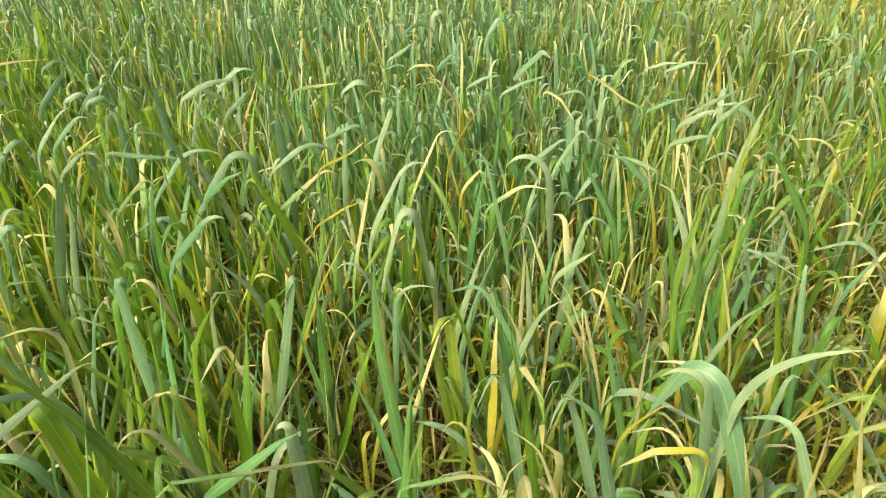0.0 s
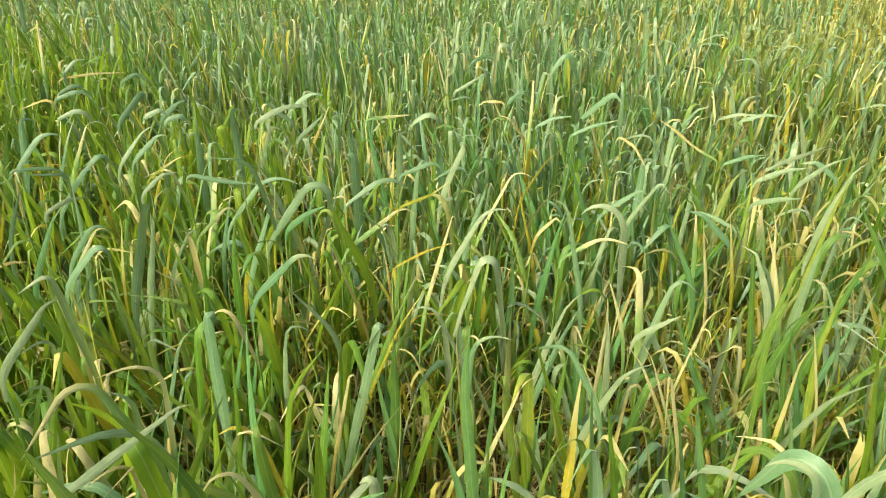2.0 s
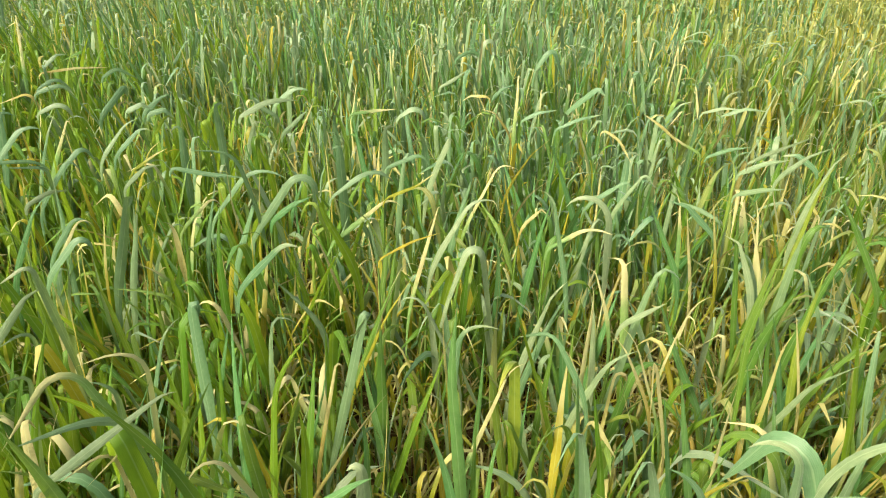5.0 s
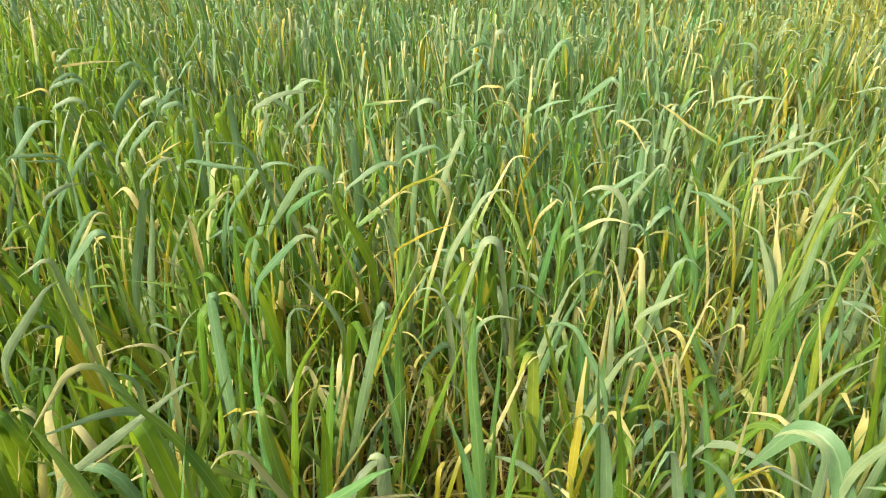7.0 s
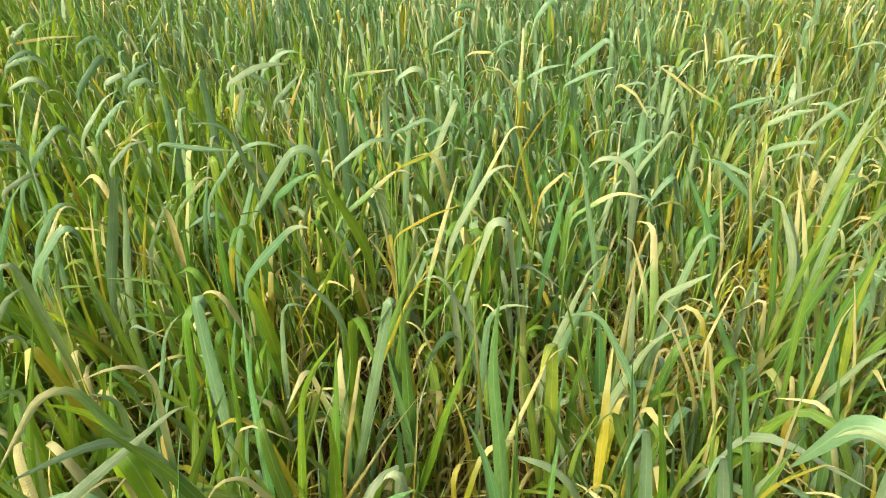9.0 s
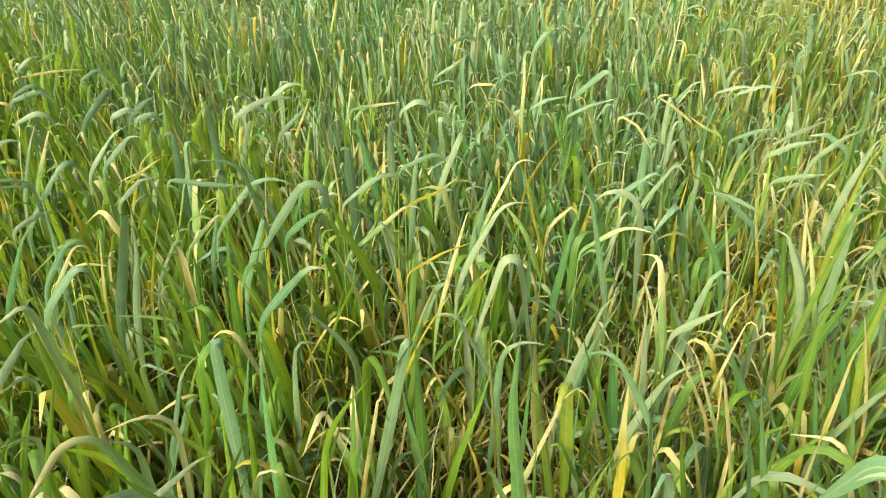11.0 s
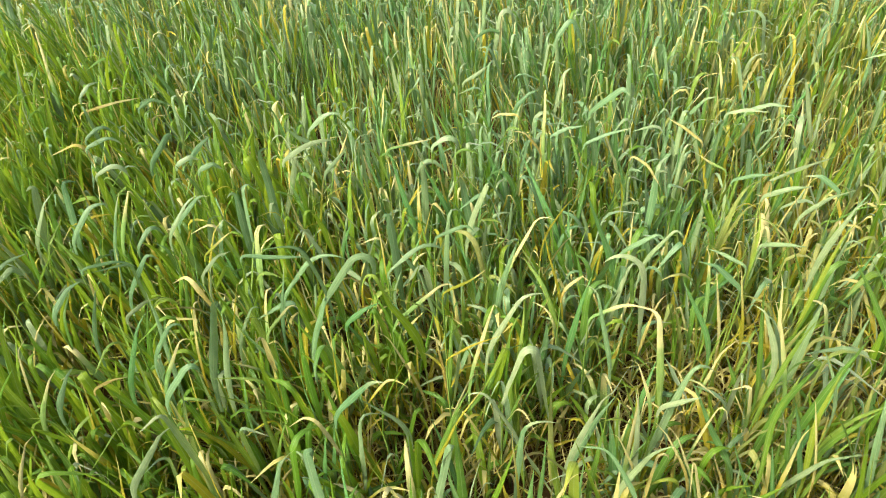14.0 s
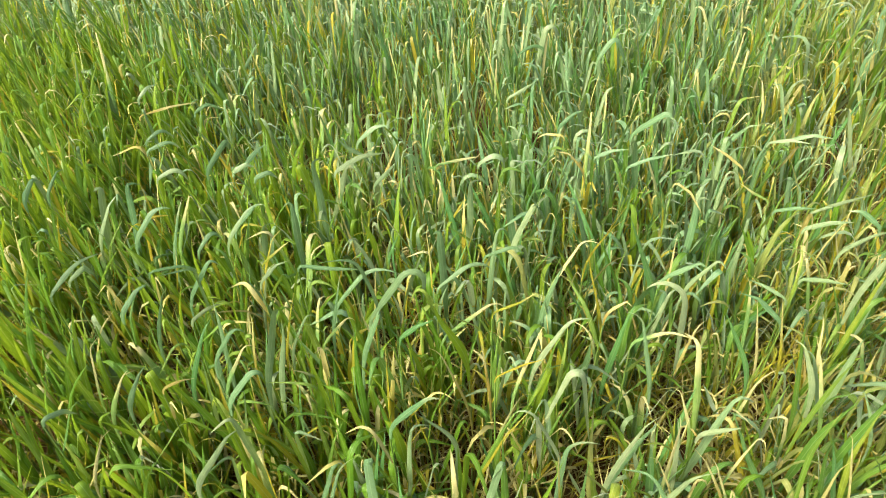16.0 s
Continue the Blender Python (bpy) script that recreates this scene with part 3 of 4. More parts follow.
lead(-0.176, 0.500, 0.335, 19, 0.086, 0.0060, 75, -7, 0.54, 0.33, 54, T)
lead(-0.045, 0.618, 0.292, 3, 0.137, 0.0101, 87, 103, 0.72, 0.47, 73, P)
lead(-0.060, 0.655, 0.344, 173, 0.095, 0.0070, 64, 124, 0.71, 0.52, -63, P)
lead(-0.045, 0.514, 0.323, -171, 0.072, 0.0080, 84, 60, 0.74, 0.37, -54, P)
lead(-0.020, 0.468, 0.235, 174, 0.280, 0.0176, 84, -9, 0.75, 0.41, -74, T)
lead(0.085, 0.520, 0.217, -167, 0.319, 0.0129, 77, 5, 0.49, 0.35, -53, B)
lead(0.038, 0.620, 0.373, -3, 0.091, 0.0120, 75, 23, 0.73, 0.21, 73, P)
lead(0.101, 0.625, 0.285, 160, 0.171, 0.0113, 90, 27, 0.93, 0.37, -65, A)
lead(0.113, 0.641, 0.375, -28, 0.074, 0.0079, 89, 2, 0.51, 0.37, 59, A)
lead(0.171, 0.595, 0.334, 171, 0.095, 0.0069, 69, 32, 0.77, 0.54, -64, A)
lead(0.104, 0.586, 0.344, -8, 0.073, 0.0132, 70, 40, 0.59, 0.77, 52, P)
lead(0.096, 0.422, 0.317, 161, 0.155, 0.0116, 82, 3, 0.40, 0.45, -71, B)
lead(0.092, 0.476, 0.239, 171, 0.214, 0.0115, 83, -1, 0.76, 0.37, -61, T)
lead(-0.019, 0.542, 0.282, -8, 0.139, 0.0106, 75, 59, 0.90, 0.33, 74, A)
lead(-0.063, 0.689, 0.361, 3, 0.269, 0.0137, 74, 155, 0.36, 0.14, 50, P)
lead(0.127, 0.599, 0.281, -6, 0.133, 0.0094, 87, 182, 0.61, 0.22, 58, D)
lead(0.168, 0.548, 0.356, 159, 0.129, 0.0068, 75, 171, 0.39, 0.03, -55, D)
lead(0.098, 0.618, 0.329, 168, 0.052, 0.0062, 66, 101, 0.79, 0.51, -58, D)
lead(0.043, 0.366, 0.381, 158, 0.079, 0.0095, 80, 145, 0.64, 0.33, -65, Y)
lead(0.150, 0.525, 0.251, 151, 0.046, 0.0055, 46, 0, 0.50, 0.35, -69, D)
lead(0.154, 0.471, 0.300, 144, 0.110, 0.0072, 79, -5, 0.50, 0.34, -69, G)
lead(-0.052, 0.574, 0.371, -167, 0.073, 0.0067, 85, -3, 0.50, 0.33, -62, Y)
lead(0.049, 0.640, 0.343, -2, 0.037, 0.0057, 75, 35, 0.64, 0.25, 56, D)
lead(-0.017, 0.599, 0.222, 6, 0.167, 0.0092, 87, -3, 0.50, 0.34, 60, T)
lead(0.036, 0.506, 0.262, -18, 0.104, 0.0109, 84, 8, 0.52, 0.32, 73, G)
lead(0.194, 0.486, 0.287, 155, 0.148, 0.0131, 77, 1, 0.40, 0.43, -59, T)
lead(0.167, 0.465, 0.308, 171, 0.132, 0.0104, 78, 1, 0.52, 0.32, -59, T)
lead(0.274, 0.614, 0.307, -22, 0.191, 0.0113, 95, 12, 0.54, 0.25, 54, G)
lead(0.328, 0.624, 0.303, 163, 0.130, 0.0120, 75, 4, 0.50, 0.35, -56, T)
lead(0.334, 0.623, 0.313, 135, 0.173, 0.0110, 82, -10, 0.45, 0.29, -73, G)
lead(0.316, 0.603, 0.308, -46, 0.120, 0.0106, 72, 18, 0.49, 0.34, 73, P)
lead(0.383, 0.562, 0.235, 161, 0.233, 0.0130, 81, 3, 0.50, 0.35, -65, B)
lead(0.254, 0.393, 0.373, 133, 0.171, 0.0225, 67, 136, 0.44, 0.36, -51, P)
lead(0.193, 0.458, 0.320, 144, 0.136, 0.0090, 88, -2, 0.36, 0.55, -59, A)
lead(0.189, 0.425, 0.386, -27, 0.037, 0.0064, 56, 60, 0.51, 0.30, 73, Y)
lead(0.267, 0.613, 0.261, 152, 0.094, 0.0101, 66, -1, 0.50, 0.35, -53, T)
lead(0.308, 0.573, 0.197, 155, 0.200, 0.0107, 73, -3, 0.36, 0.32, -53, T)
lead(0.327, 0.620, 0.373, 138, 0.066, 0.0058, 73, 83, 0.85, 0.25, -63, D)
lead(0.236, 0.644, 0.298, 169, 0.147, 0.0129, 62, -4, 0.34, 0.26, -52, T)
lead(-0.517, 0.770, 0.344, 31, 0.129, 0.0157, 75, 188, 0.84, 0.04, 67, P)
lead(-0.496, 0.691, 0.387, -135, 0.045, 0.0104, 89, 46, 0.66, 0.12, -59, P)
lead(-0.506, 0.649, 0.384, -129, 0.037, 0.0134, 101, 60, 0.69, 0.15, -54, P)
lead(-0.581, 0.943, 0.350, 37, 0.066, 0.0076, 76, 64, 0.65, 0.61, 69, P)
lead(-0.604, 0.717, 0.402, 50, 0.075, 0.0124, 64, 25, 0.62, 0.48, 62, T)
lead(-0.580, 0.754, 0.393, 23, 0.062, 0.0096, 55, 164, 0.73, 0.71, 51, P)
lead(-0.669, 0.884, 0.407, -141, 0.096, 0.0085, 89, 80, 0.36, 0.21, -54, P)
lead(-0.591, 0.777, 0.372, 41, 0.104, 0.0137, 86, -2, 0.31, 0.36, 52, P)
lead(-0.704, 0.982, 0.417, 43, 0.061, 0.0105, 43, 112, 0.51, 0.52, 55, P)
lead(-0.552, 1.075, 0.421, -168, 0.056, 0.0177, 91, 139, 0.64, 0.34, -54, P)
lead(-0.367, 0.880, 0.442, -156, 0.103, 0.0092, 76, 70, 0.41, 0.60, -63, P)
lead(-0.648, 1.009, 0.433, 26, 0.074, 0.0117, 51, 28, 0.68, 0.45, 54, P)
lead(-0.397, 0.749, 0.434, 25, 0.058, 0.0089, 44, 106, 0.76, 0.35, 73, A)
lead(-0.481, 0.836, 0.359, 30, 0.048, 0.0067, 61, 129, 0.65, 0.52, 73, P)
lead(-0.549, 0.798, 0.372, 19, 0.058, 0.0103, 81, -7, 0.64, 0.37, 74, Y)
lead(-0.504, 0.846, 0.359, 42, 0.068, 0.0079, 73, 3, 0.51, 0.33, 63, Y)
lead(-0.432, 0.738, 0.355, -147, 0.047, 0.0077, 49, 8, 0.43, 0.11, -63, A)
lead(-0.382, 0.697, 0.362, 41, 0.098, 0.0109, 86, -3, 0.65, 0.35, 52, B)
lead(-0.592, 0.701, 0.346, -135, 0.080, 0.0120, 95, 38, 0.82, 0.30, -63, P)
lead(-0.784, 1.034, 0.401, 29, 0.085, 0.0110, 71, 9, 0.51, 0.61, 67, P)
lead(-0.571, 0.963, 0.408, 36, 0.070, 0.0093, 68, 32, 0.58, 0.07, 52, Y)
lead(-0.554, 0.922, 0.437, 35, 0.055, 0.0085, 30, 11, 0.70, 0.34, 61, Y)
lead(-0.251, 0.988, 0.395, -167, 0.084, 0.0188, 88, 125, 0.82, 0.15, -65, P)
lead(-0.410, 0.881, 0.397, 5, 0.128, 0.0104, 53, 87, 0.67, 0.77, 64, P)
lead(-0.359, 0.883, 0.362, 13, 0.195, 0.0154, 56, 151, 0.59, 0.37, 71, P)
lead(-0.278, 0.745, 0.452, 8, 0.052, 0.0115, 40, 16, 0.50, 0.24, 70, T)
lead(-0.214, 0.808, 0.387, -157, 0.084, 0.0203, 65, -9, 0.50, 0.34, -65, B)
lead(-0.241, 0.894, 0.423, 22, 0.103, 0.0097, 34, 91, 0.69, 0.79, 51, P)
lead(-0.226, 0.811, 0.387, 12, 0.118, 0.0121, 40, 102, 0.86, 0.37, 65, A)
lead(-0.141, 0.787, 0.471, 10, 0.064, 0.0078, 21, -16, 0.49, 0.39, 60, Y)
lead(-0.098, 0.755, 0.388, -10, 0.102, 0.0117, 76, 171, 0.89, 0.04, 55, A)
lead(-0.134, 0.694, 0.434, 7, 0.073, 0.0059, 31, 12, 0.51, 0.38, 54, Y)
lead(-0.262, 0.595, 0.449, 5, 0.073, 0.0107, 48, 89, 0.83, 0.50, 59, P)
lead(-0.198, 0.732, 0.353, -163, 0.115, 0.0088, 73, 51, 0.84, 0.49, -63, D)
lead(-0.159, 0.760, 0.373, 176, 0.055, 0.0098, 83, 5, 0.64, 0.34, -69, D)
lead(-0.165, 0.939, 0.456, 1, 0.068, 0.0087, 25, 85, 0.72, 0.43, 69, P)
lead(-0.346, 0.798, 0.393, 6, 0.072, 0.0124, 70, 186, 0.74, 0.06, 73, P)
lead(-0.353, 0.804, 0.407, -153, 0.094, 0.0075, 79, -9, 0.33, 0.33, -73, A)
lead(-0.117, 0.639, 0.425, 23, 0.050, 0.0071, 66, 106, 0.61, 0.53, 70, A)
lead(-0.306, 0.720, 0.395, 10, 0.059, 0.0083, 88, 1, 0.50, 0.35, 58, Y)
lead(-0.359, 0.898, 0.389, 12, 0.077, 0.0077, 85, 5, 0.54, 0.35, 69, Y)
lead(-0.277, 1.000, 0.418, 5, 0.057, 0.0070, 93, 17, 0.57, 0.17, 55, Y)
lead(0.171, 1.020, 0.200, 162, 0.289, 0.0209, 76, 8, 0.35, 0.35, -53, T)
lead(0.033, 1.030, 0.424, 8, 0.077, 0.0083, 60, 18, 0.44, 0.27, 73, Y)
lead(0.082, 0.760, 0.405, 171, 0.114, 0.0086, 77, 92, 0.83, 0.47, -68, P)
lead(0.171, 0.903, 0.293, 168, 0.197, 0.0149, 86, 160, 0.78, 0.66, -63, P)
lead(0.145, 0.967, 0.403, -17, 0.076, 0.0107, 44, 80, 0.80, 0.22, 65, P)
lead(0.193, 0.948, 0.427, -23, 0.061, 0.0092, 62, 114, 0.65, 0.28, 56, P)
lead(-0.037, 1.011, 0.359, -1, 0.120, 0.0122, 67, 90, 0.74, 0.35, 55, A)
lead(-0.053, 0.925, 0.403, -1, 0.059, 0.0154, 75, -154, 0.82, 0.03, 73, P)
lead(-0.094, 1.078, 0.344, 169, 0.053, 0.0158, 96, 51, 0.66, 0.22, -52, P)
lead(-0.064, 0.759, 0.429, 10, 0.087, 0.0113, 62, 73, 0.67, 0.57, 51, P)
lead(0.029, 0.975, 0.346, 170, 0.105, 0.0090, 74, -5, 0.50, 0.34, -70, Y)
lead(0.050, 0.842, 0.340, -3, 0.117, 0.0154, 82, 4, 0.50, 0.35, 55, T)
lead(0.166, 1.034, 0.397, -25, 0.050, 0.0101, 92, 14, 0.67, 0.34, 57, D)
lead(0.115, 0.680, 0.422, 163, 0.026, 0.0094, 68, 55, 0.53, 0.34, -69, A)
lead(0.449, 1.169, 0.413, -12, 0.112, 0.0110, 36, 5, 0.31, 0.37, 69, P)
lead(0.442, 0.999, 0.462, -15, 0.063, 0.0111, 49, 17, 0.49, 0.30, 72, P)
lead(0.474, 0.956, 0.462, -17, 0.050, 0.0148, 77, 27, 0.55, 0.28, 72, P)
lead(0.377, 0.786, 0.417, -13, 0.036, 0.0177, 88, 4, 0.64, 0.35, 52, P)
lead(0.313, 0.708, 0.418, -34, 0.083, 0.0110, 82, 4, 0.50, 0.35, 56, G)
lead(0.436, 0.899, 0.406, -26, 0.108, 0.0130, 85, 12, 0.65, 0.35, 62, G)
lead(0.320, 0.777, 0.321, 152, 0.162, 0.0115, 79, -3, 0.66, 0.36, -70, G)
lead(0.331, 0.730, 0.358, 153, 0.139, 0.0119, 74, 8, 0.64, 0.36, -55, A)
lead(0.318, 0.923, 0.408, 155, 0.057, 0.0091, 19, 12, 0.51, 0.36, -61, P)
lead(0.275, 0.866, 0.368, 165, 0.075, 0.0091, 77, 2, 0.66, 0.37, -64, D)
lead(0.298, 0.843, 0.399, 158, 0.071, 0.0093, 77, 5, 0.64, 0.35, -54, Y)
lead(0.335, 0.781, 0.376, 153, 0.059, 0.0104, 69, 153, 0.83, 0.72, -58, P)
lead(0.330, 0.791, 0.420, 145, 0.070, 0.0112, 80, 10, 0.62, 0.36, -63, A)
lead(0.355, 0.686, 0.426, 141, 0.032, 0.0074, 62, 51, 0.58, 0.18, -67, P)
lead(0.465, 0.773, 0.414, 156, 0.123, 0.0140, 59, 4, 0.49, 0.34, -53, G)
lead(0.344, 0.657, 0.422, -28, 0.093, 0.0138, 81, 0, 0.50, 0.35, 58, G)
lead(0.220, 0.790, 0.414, 163, 0.073, 0.0121, 62, 0, 0.50, 0.35, -65, T)
lead(0.132, 0.304, 0.414, 178, 0.116, 0.0145, 78, 71, 0.83, 0.55, -71, P)
lead(0.233, 0.391, 0.320, 164, 0.169, 0.0135, 84, 145, 0.83, 0.39, -55, P)
lead(0.240, 0.405, 0.304, -35, 0.229, 0.0145, 87, 61, 0.69, 0.71, 58, P)
lead(0.290, 0.345, 0.377, 132, 0.105, 0.0099, 67, 106, 0.60, 0.35, -63, P)
lead(0.275, 0.436, 0.336, -41, 0.145, 0.0034, 56, 20, 0.83, 0.14, 71, D)
lead(0.103, 0.339, 0.382, 169, 0.080, 0.0090, 72, 41, 0.65, 0.40, -70, A)
lead(0.056, 0.303, 0.425, -8, 0.052, 0.0060, 77, 30, 0.61, 0.27, 52, D)
lead(-0.002, 0.326, 0.414, 8, 0.077, 0.0070, 6, 62, 0.61, 0.60, 57, A)
lead(0.185, 0.330, 0.445, 155, 0.060, 0.0097, -26, 24, 0.38, 0.09, -52, Y)
lead(0.207, 0.382, 0.386, 143, 0.064, 0.0075, 61, 102, 0.33, 0.49, -72, A)
lead(-0.171, 0.372, 0.350, 4, 0.099, 0.0160, 41, 14, 0.82, 0.14, 54, T)
lead(-0.220, 0.380, 0.320, -148, 0.195, 0.0157, 75, 14, 0.59, 0.54, -52, G)
lead(0.266, 0.268, 0.430, 152, 0.115, 0.0110, 77, -1, 0.49, 0.34, -74, Y)
lead(0.273, 0.329, 0.396, 148, 0.081, 0.0096, 90, 3, 0.64, 0.34, -59, Y)
lead(-0.186, 0.343, 0.395, 29, 0.146, 0.0077, -17, 44, 0.86, 0.20, 62, A)
lead(-0.971, 1.096, 0.392, -153, 0.084, 0.0193, 102, 137, 0.80, 0.18, -67, P)
lead(-0.960, 1.072, 0.391, 33, 0.076, 0.0141, 60, 19, 0.57, 0.08, 56, P)
lead(-0.854, 1.030, 0.406, 29, 0.087, 0.0145, 50, 83, 0.71, 0.70, 59, P)
lead(-0.942, 1.281, 0.450, 22, 0.074, 0.0122, 18, 77, 0.63, 0.58, 65, P)
lead(-0.973, 1.333, 0.447, 45, 0.073, 0.0113, 26, 79, 0.47, 0.53, 64, P)
lead(-0.877, 1.185, 0.438, 17, 0.074, 0.0127, 26, 102, 0.55, 0.70, 66, P)
lead(-0.800, 1.088, 0.381, 17, 0.094, 0.0159, 66, 144, 0.80, 0.09, 61, A)
lead(-0.806, 1.276, 0.418, 39, 0.080, 0.0161, 46, 137, 0.76, 0.14, 66, P)
lead(-0.725, 1.290, 0.419, 37, 0.058, 0.0160, 40, 22, 0.61, 0.29, 68, P)
lead(-0.720, 1.219, 0.440, 19, 0.045, 0.0167, 25, 55, 0.54, 0.22, 53, P)
lead(-0.658, 1.188, 0.445, 23, 0.045, 0.0150, 16, 63, 0.46, 0.28, 66, P)
lead(-0.663, 1.064, 0.410, 18, 0.073, 0.0122, 45, 73, 0.80, 0.41, 58, P)
lead(-1.118, 1.161, 0.425, 49, 0.048, 0.0108, 49, 45, 0.64, 0.13, 58, P)
lead(-1.162, 1.143, 0.422, 47, 0.037, 0.0143, 50, 75, 0.62, 0.09, 63, P)
lead(-1.118, 1.575, 0.441, 46, 0.058, 0.0141, 39, 41, 0.53, 0.24, 51, P)
lead(-0.934, 1.509, 0.435, 18, 0.083, 0.0135, 29, 59, 0.38, 0.29, 69, P)
lead(-1.048, 1.456, 0.448, 34, 0.137, 0.0117, 4, 7, 0.52, 0.33, 52, D)
lead(-0.967, 1.945, 0.389, 11, 0.077, 0.0157, 56, 13, 0.73, 0.05, 55, P)
lead(-0.485, 1.372, 0.400, -161, 0.070, 0.0146, 36, -18, 0.48, 0.20, -72, P)
lead(-0.494, 1.421, 0.412, 4, 0.089, 0.0165, 42, 70, 0.68, 0.78, 55, P)
lead(-0.501, 1.237, 0.436, 19, 0.113, 0.0172, 27, 31, 0.53, 0.61, 60, P)
lead(-0.418, 1.239, 0.408, 23, 0.062, 0.0136, 41, -4, 0.65, 0.48, 74, P)
lead(-0.285, 1.261, 0.443, 18, 0.087, 0.0127, 5, 2, 0.50, 0.35, 67, A)
lead(-0.197, 1.290, 0.435, 2, 0.077, 0.0155, 35, 120, 0.51, 0.76, 51, P)
lead(-0.415, 1.348, 0.386, 22, 0.060, 0.0126, 63, -4, 0.50, 0.36, 60, D)
lead(-0.107, 1.108, 0.397, -3, 0.076, 0.0148, 69, 183, 0.75, 0.06, 65, P)
lead(0.002, 1.143, 0.409, -170, 0.057, 0.0164, 73, 52, 0.57, 0.23, -63, P)
lead(-0.014, 1.497, 0.428, 7, 0.057, 0.0137, 45, 24, 0.51, 0.31, 73, P)
lead(-0.032, 1.365, 0.463, 164, 0.055, 0.0110, -4, 35, 0.58, 0.33, -59, D)
lead(0.009, 1.324, 0.417, -171, 0.064, 0.0102, 52, 37, 0.48, 0.23, -68, D)
lead(-0.065, 2.084, 0.357, 12, 0.181, 0.0218, 80, 162, 0.60, 0.37, 54, P)
lead(-0.120, 1.949, 0.428, 0, 0.120, 0.0153, 34, 90, 0.41, 0.62, 72, P)
lead(-0.145, 1.688, 0.405, 0, 0.079, 0.0140, 31, -7, 0.47, 0.33, 66, P)
lead(0.126, 1.996, 0.420, 7, 0.135, 0.0190, 56, 123, 0.29, 0.29, 54, P)
lead(0.162, 1.515, 0.401, -28, 0.108, 0.0175, 45, 83, 0.78, 0.18, 70, P)
lead(0.053, 1.343, 0.425, -8, 0.068, 0.0124, 31, 18, 0.44, 0.25, 55, P)
lead(0.123, 1.320, 0.417, -4, 0.091, 0.0120, 29, 12, 0.42, 0.32, 57, P)
lead(0.385, 1.481, 0.415, -33, 0.056, 0.0141, 56, 31, 0.49, 0.14, 57, P)
lead(0.196, 1.193, 0.450, -31, 0.074, 0.0097, -22, 30, 0.33, 0.21, 60, D)
lead(0.367, 1.365, 0.394, 171, 0.086, 0.0120, 36, 7, 0.54, 0.38, -61, D)
lead(0.420, 1.860, 0.401, -3, 0.053, 0.0180, 78, 23, 0.66, 0.24, 51, P)
lead(0.426, 1.388, 0.445, -35, 0.078, 0.0124, 25, 19, 0.45, 0.31, 53, P)
lead(0.483, 1.428, 0.432, -23, 0.082, 0.0139, 26, 25, 0.49, 0.17, 55, P)
lead(0.420, 1.111, 0.416, -26, 0.073, 0.0141, 35, 14, 0.49, 0.27, 63, P)
lead(0.533, 1.110, 0.429, 153, 0.058, 0.0141, 32, 47, 0.56, 0.22, -70, P)
lead(0.363, 1.200, 0.420, 168, 0.063, 0.0103, 24, -9, 0.43, 0.28, -72, A)
lead(0.370, 1.140, 0.433, -37, 0.069, 0.0103, 32, 12, 0.48, 0.36, 59, P)
lead(-0.893, 0.817, 0.435, 56, 0.098, 0.0119, 33, 43, 0.60, 0.61, 60, P)
lead(-0.878, 0.851, 0.437, 36, 0.049, 0.0106, 31, 95, 0.52, 0.19, 62, P)
lead(-0.722, 0.854, 0.460, 25, 0.076, 0.0090, -1, 54, 0.67, 0.62, 70, P)
lead(-0.759, 0.803, 0.423, 43, 0.056, 0.0142, 45, 35, 0.56, 0.26, 52, P)
lead(-0.700, 0.806, 0.422, 52, 0.037, 0.0101, 66, 42, 0.65, 0.28, 62, P)
lead(-0.695, 0.642, 0.404, 35, 0.045, 0.0132, 61, 17, 0.57, 0.28, 65, A)
lead(-0.665, 0.644, 0.417, 56, 0.035, 0.0119, 52, 20, 0.52, 0.12, 58, P)
lead(-0.786, 0.713, 0.367, 29, 0.073, 0.0090, 79, 33, 0.58, 0.10, 55, A)
lead(-0.614, 0.649, 0.418, 24, 0.037, 0.0089, 13, 19, 0.51, 0.31, 63, D)
lead(-0.525, 0.542, 0.377, 29, 0.090, 0.0147, 52, 28, 0.73, 0.09, 70, P)
lead(-0.509, 0.645, 0.421, 22, 0.069, 0.0122, 50, 132, 0.64, 0.43, 50, P)
lead(-0.534, 0.693, 0.411, 30, 0.064, 0.0106, 59, 132, 0.77, 0.46, 53, A)
lead(-0.675, 0.883, 0.406, 26, 0.078, 0.0111, 55, 112, 0.71, 0.27, 55, P)
lead(-0.522, 0.648, 0.375, -155, 0.049, 0.0103, 86, 34, 0.62, 0.13, -65, A)
lead(-0.673, 0.543, 0.395, 61, 0.041, 0.0094, 57, 45, 0.60, 0.21, 59, D)
lead(-0.753, 0.578, 0.424, 55, 0.041, 0.0123, -14, 41, 0.38, 0.29, 58, P)
lead(-0.824, 0.585, 0.187, 67, 0.263, 0.0143, 90, 7, 0.82, 0.33, 63, G)
lead(-0.551, 0.642, 0.327, -155, 0.130, 0.0182, 74, 5, 0.52, 0.33, -68, B)
lead(-0.792, 0.688, 0.298, -141, 0.143, 0.0189, 85, -3, 0.51, 0.36, -51, G)
lead(-0.491, 0.761, 0.352, 11, 0.100, 0.0163, 78, -6, 0.56, 0.32, 70, P)
lead(-0.547, 0.885, 0.428, 31, 0.055, 0.0097, 40, 35, 0.55, 0.09, 59, P)
lead(-0.617, 0.769, 0.441, 34, 0.048, 0.0105, 26, 29, 0.50, 0.28, 67, P)
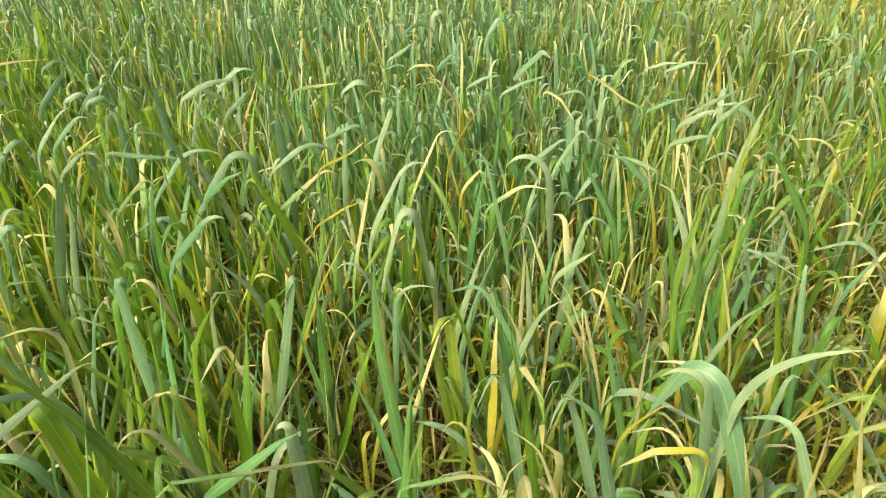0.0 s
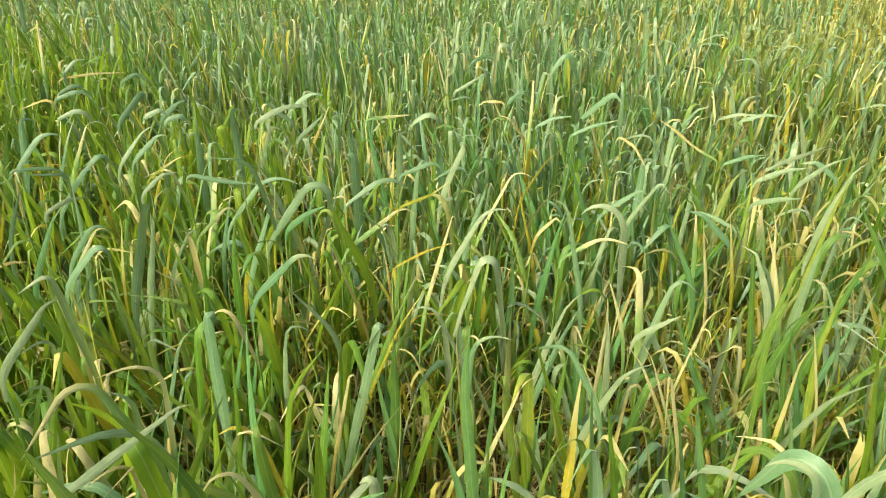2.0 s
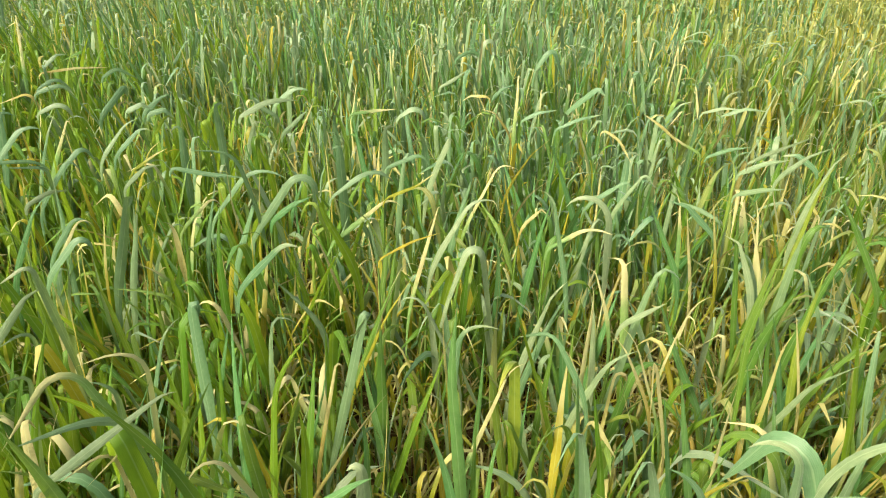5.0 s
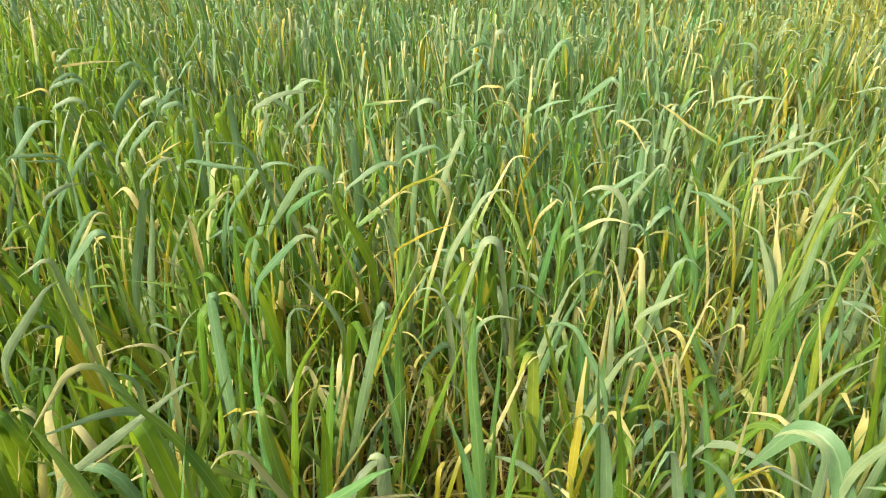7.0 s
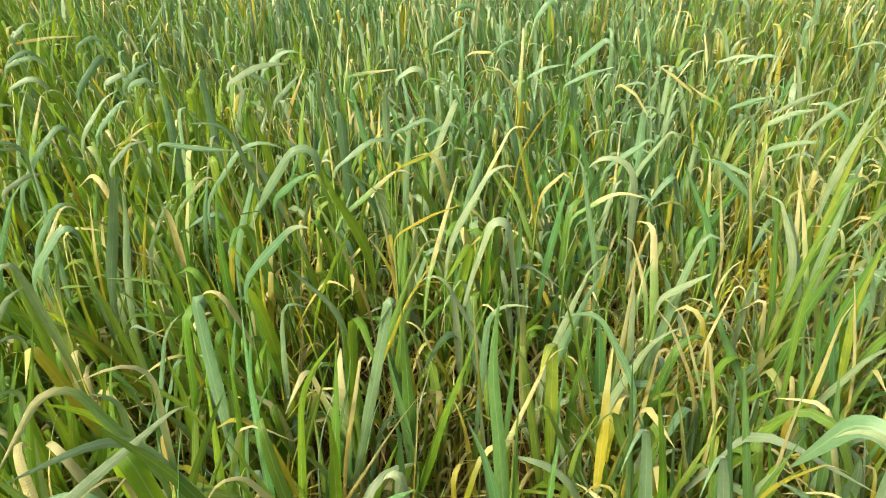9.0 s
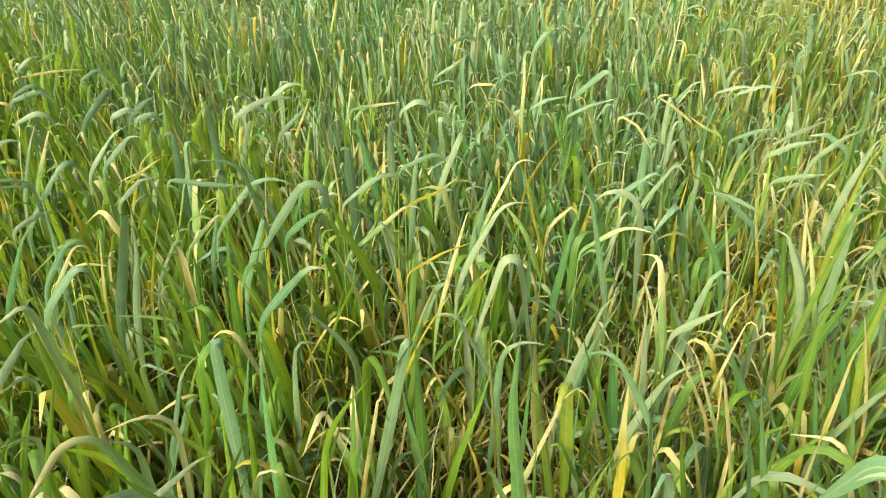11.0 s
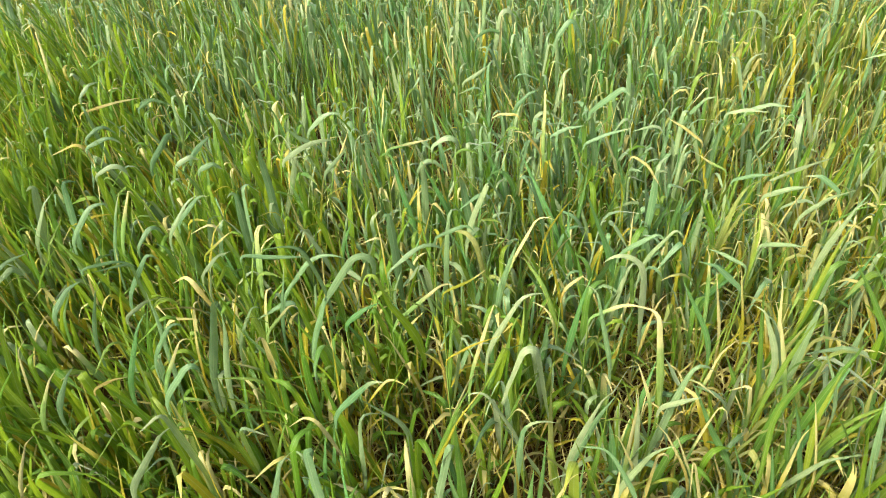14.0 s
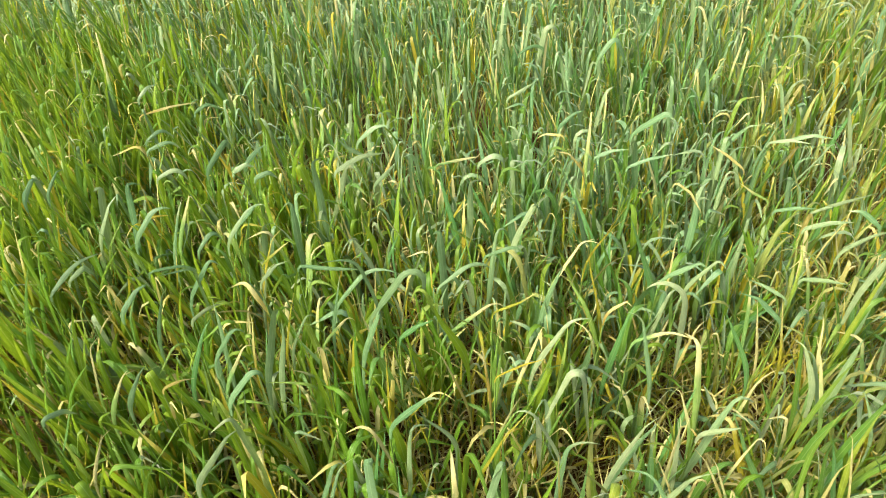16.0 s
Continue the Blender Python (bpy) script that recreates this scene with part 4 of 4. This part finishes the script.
lead(-0.476, 0.896, 0.450, 9, 0.096, 0.0112, -12, -6, 0.40, 0.38, 67, P)
lead(-0.421, 0.870, 0.395, 26, 0.057, 0.0097, 77, 1, 0.50, 0.35, 73, P)
lead(-0.354, 0.537, 0.342, 8, 0.101, 0.0100, 75, 43, 0.77, 0.61, 64, P)
lead(0.075, 0.807, 0.404, -19, 0.088, 0.0113, 41, 50, 0.62, 0.58, 70, A)
lead(0.048, 0.869, 0.416, -18, 0.034, 0.0096, 50, 83, 0.52, 0.03, 66, D)
lead(0.293, 0.864, 0.413, 169, 0.076, 0.0127, 43, 31, 0.60, 0.14, -58, P)
lead(0.267, 0.913, 0.400, 156, 0.053, 0.0123, 81, 27, 0.65, 0.34, -71, A)
lead(0.344, 0.917, 0.450, -44, 0.063, 0.0111, 28, 7, 0.42, 0.24, 73, P)
lead(0.311, 0.773, 0.413, 144, 0.047, 0.0135, 64, 52, 0.52, 0.28, -61, P)
lead(0.111, 0.636, 0.355, 151, 0.076, 0.0117, 85, 11, 0.60, 0.27, -69, P)
lead(0.045, 0.634, 0.343, -19, 0.102, 0.0161, 75, 4, 0.56, 0.36, 68, P)
lead(0.072, 0.534, 0.407, 151, 0.078, 0.0080, 57, 88, 0.48, 0.43, -71, P)
lead(0.158, 0.609, 0.345, 166, 0.066, 0.0079, 62, 12, 0.52, 0.07, -66, D)
lead(0.195, 0.630, 0.379, -40, 0.068, 0.0090, 80, 151, 0.63, 0.26, 56, A)
lead(0.151, 0.647, 0.397, -30, 0.047, 0.0111, 46, 0, 0.50, 0.35, 52, P)
lead(0.313, 0.626, 0.292, 157, 0.140, 0.0134, 79, -12, 0.65, 0.43, -60, G)
lead(0.308, 0.695, 0.239, -23, 0.204, 0.0178, 85, 9, 0.50, 0.35, 54, G)
lead(0.292, 0.594, 0.370, -35, 0.061, 0.0094, 90, 14, 0.57, 0.38, 69, Y)

tagged(new("wheat_crop", Shape().join(*FAR_LEADS).mesh("wheat_crop")), "taller wheat shoots with pale drooping leaves", "wheat", kind="stuff")
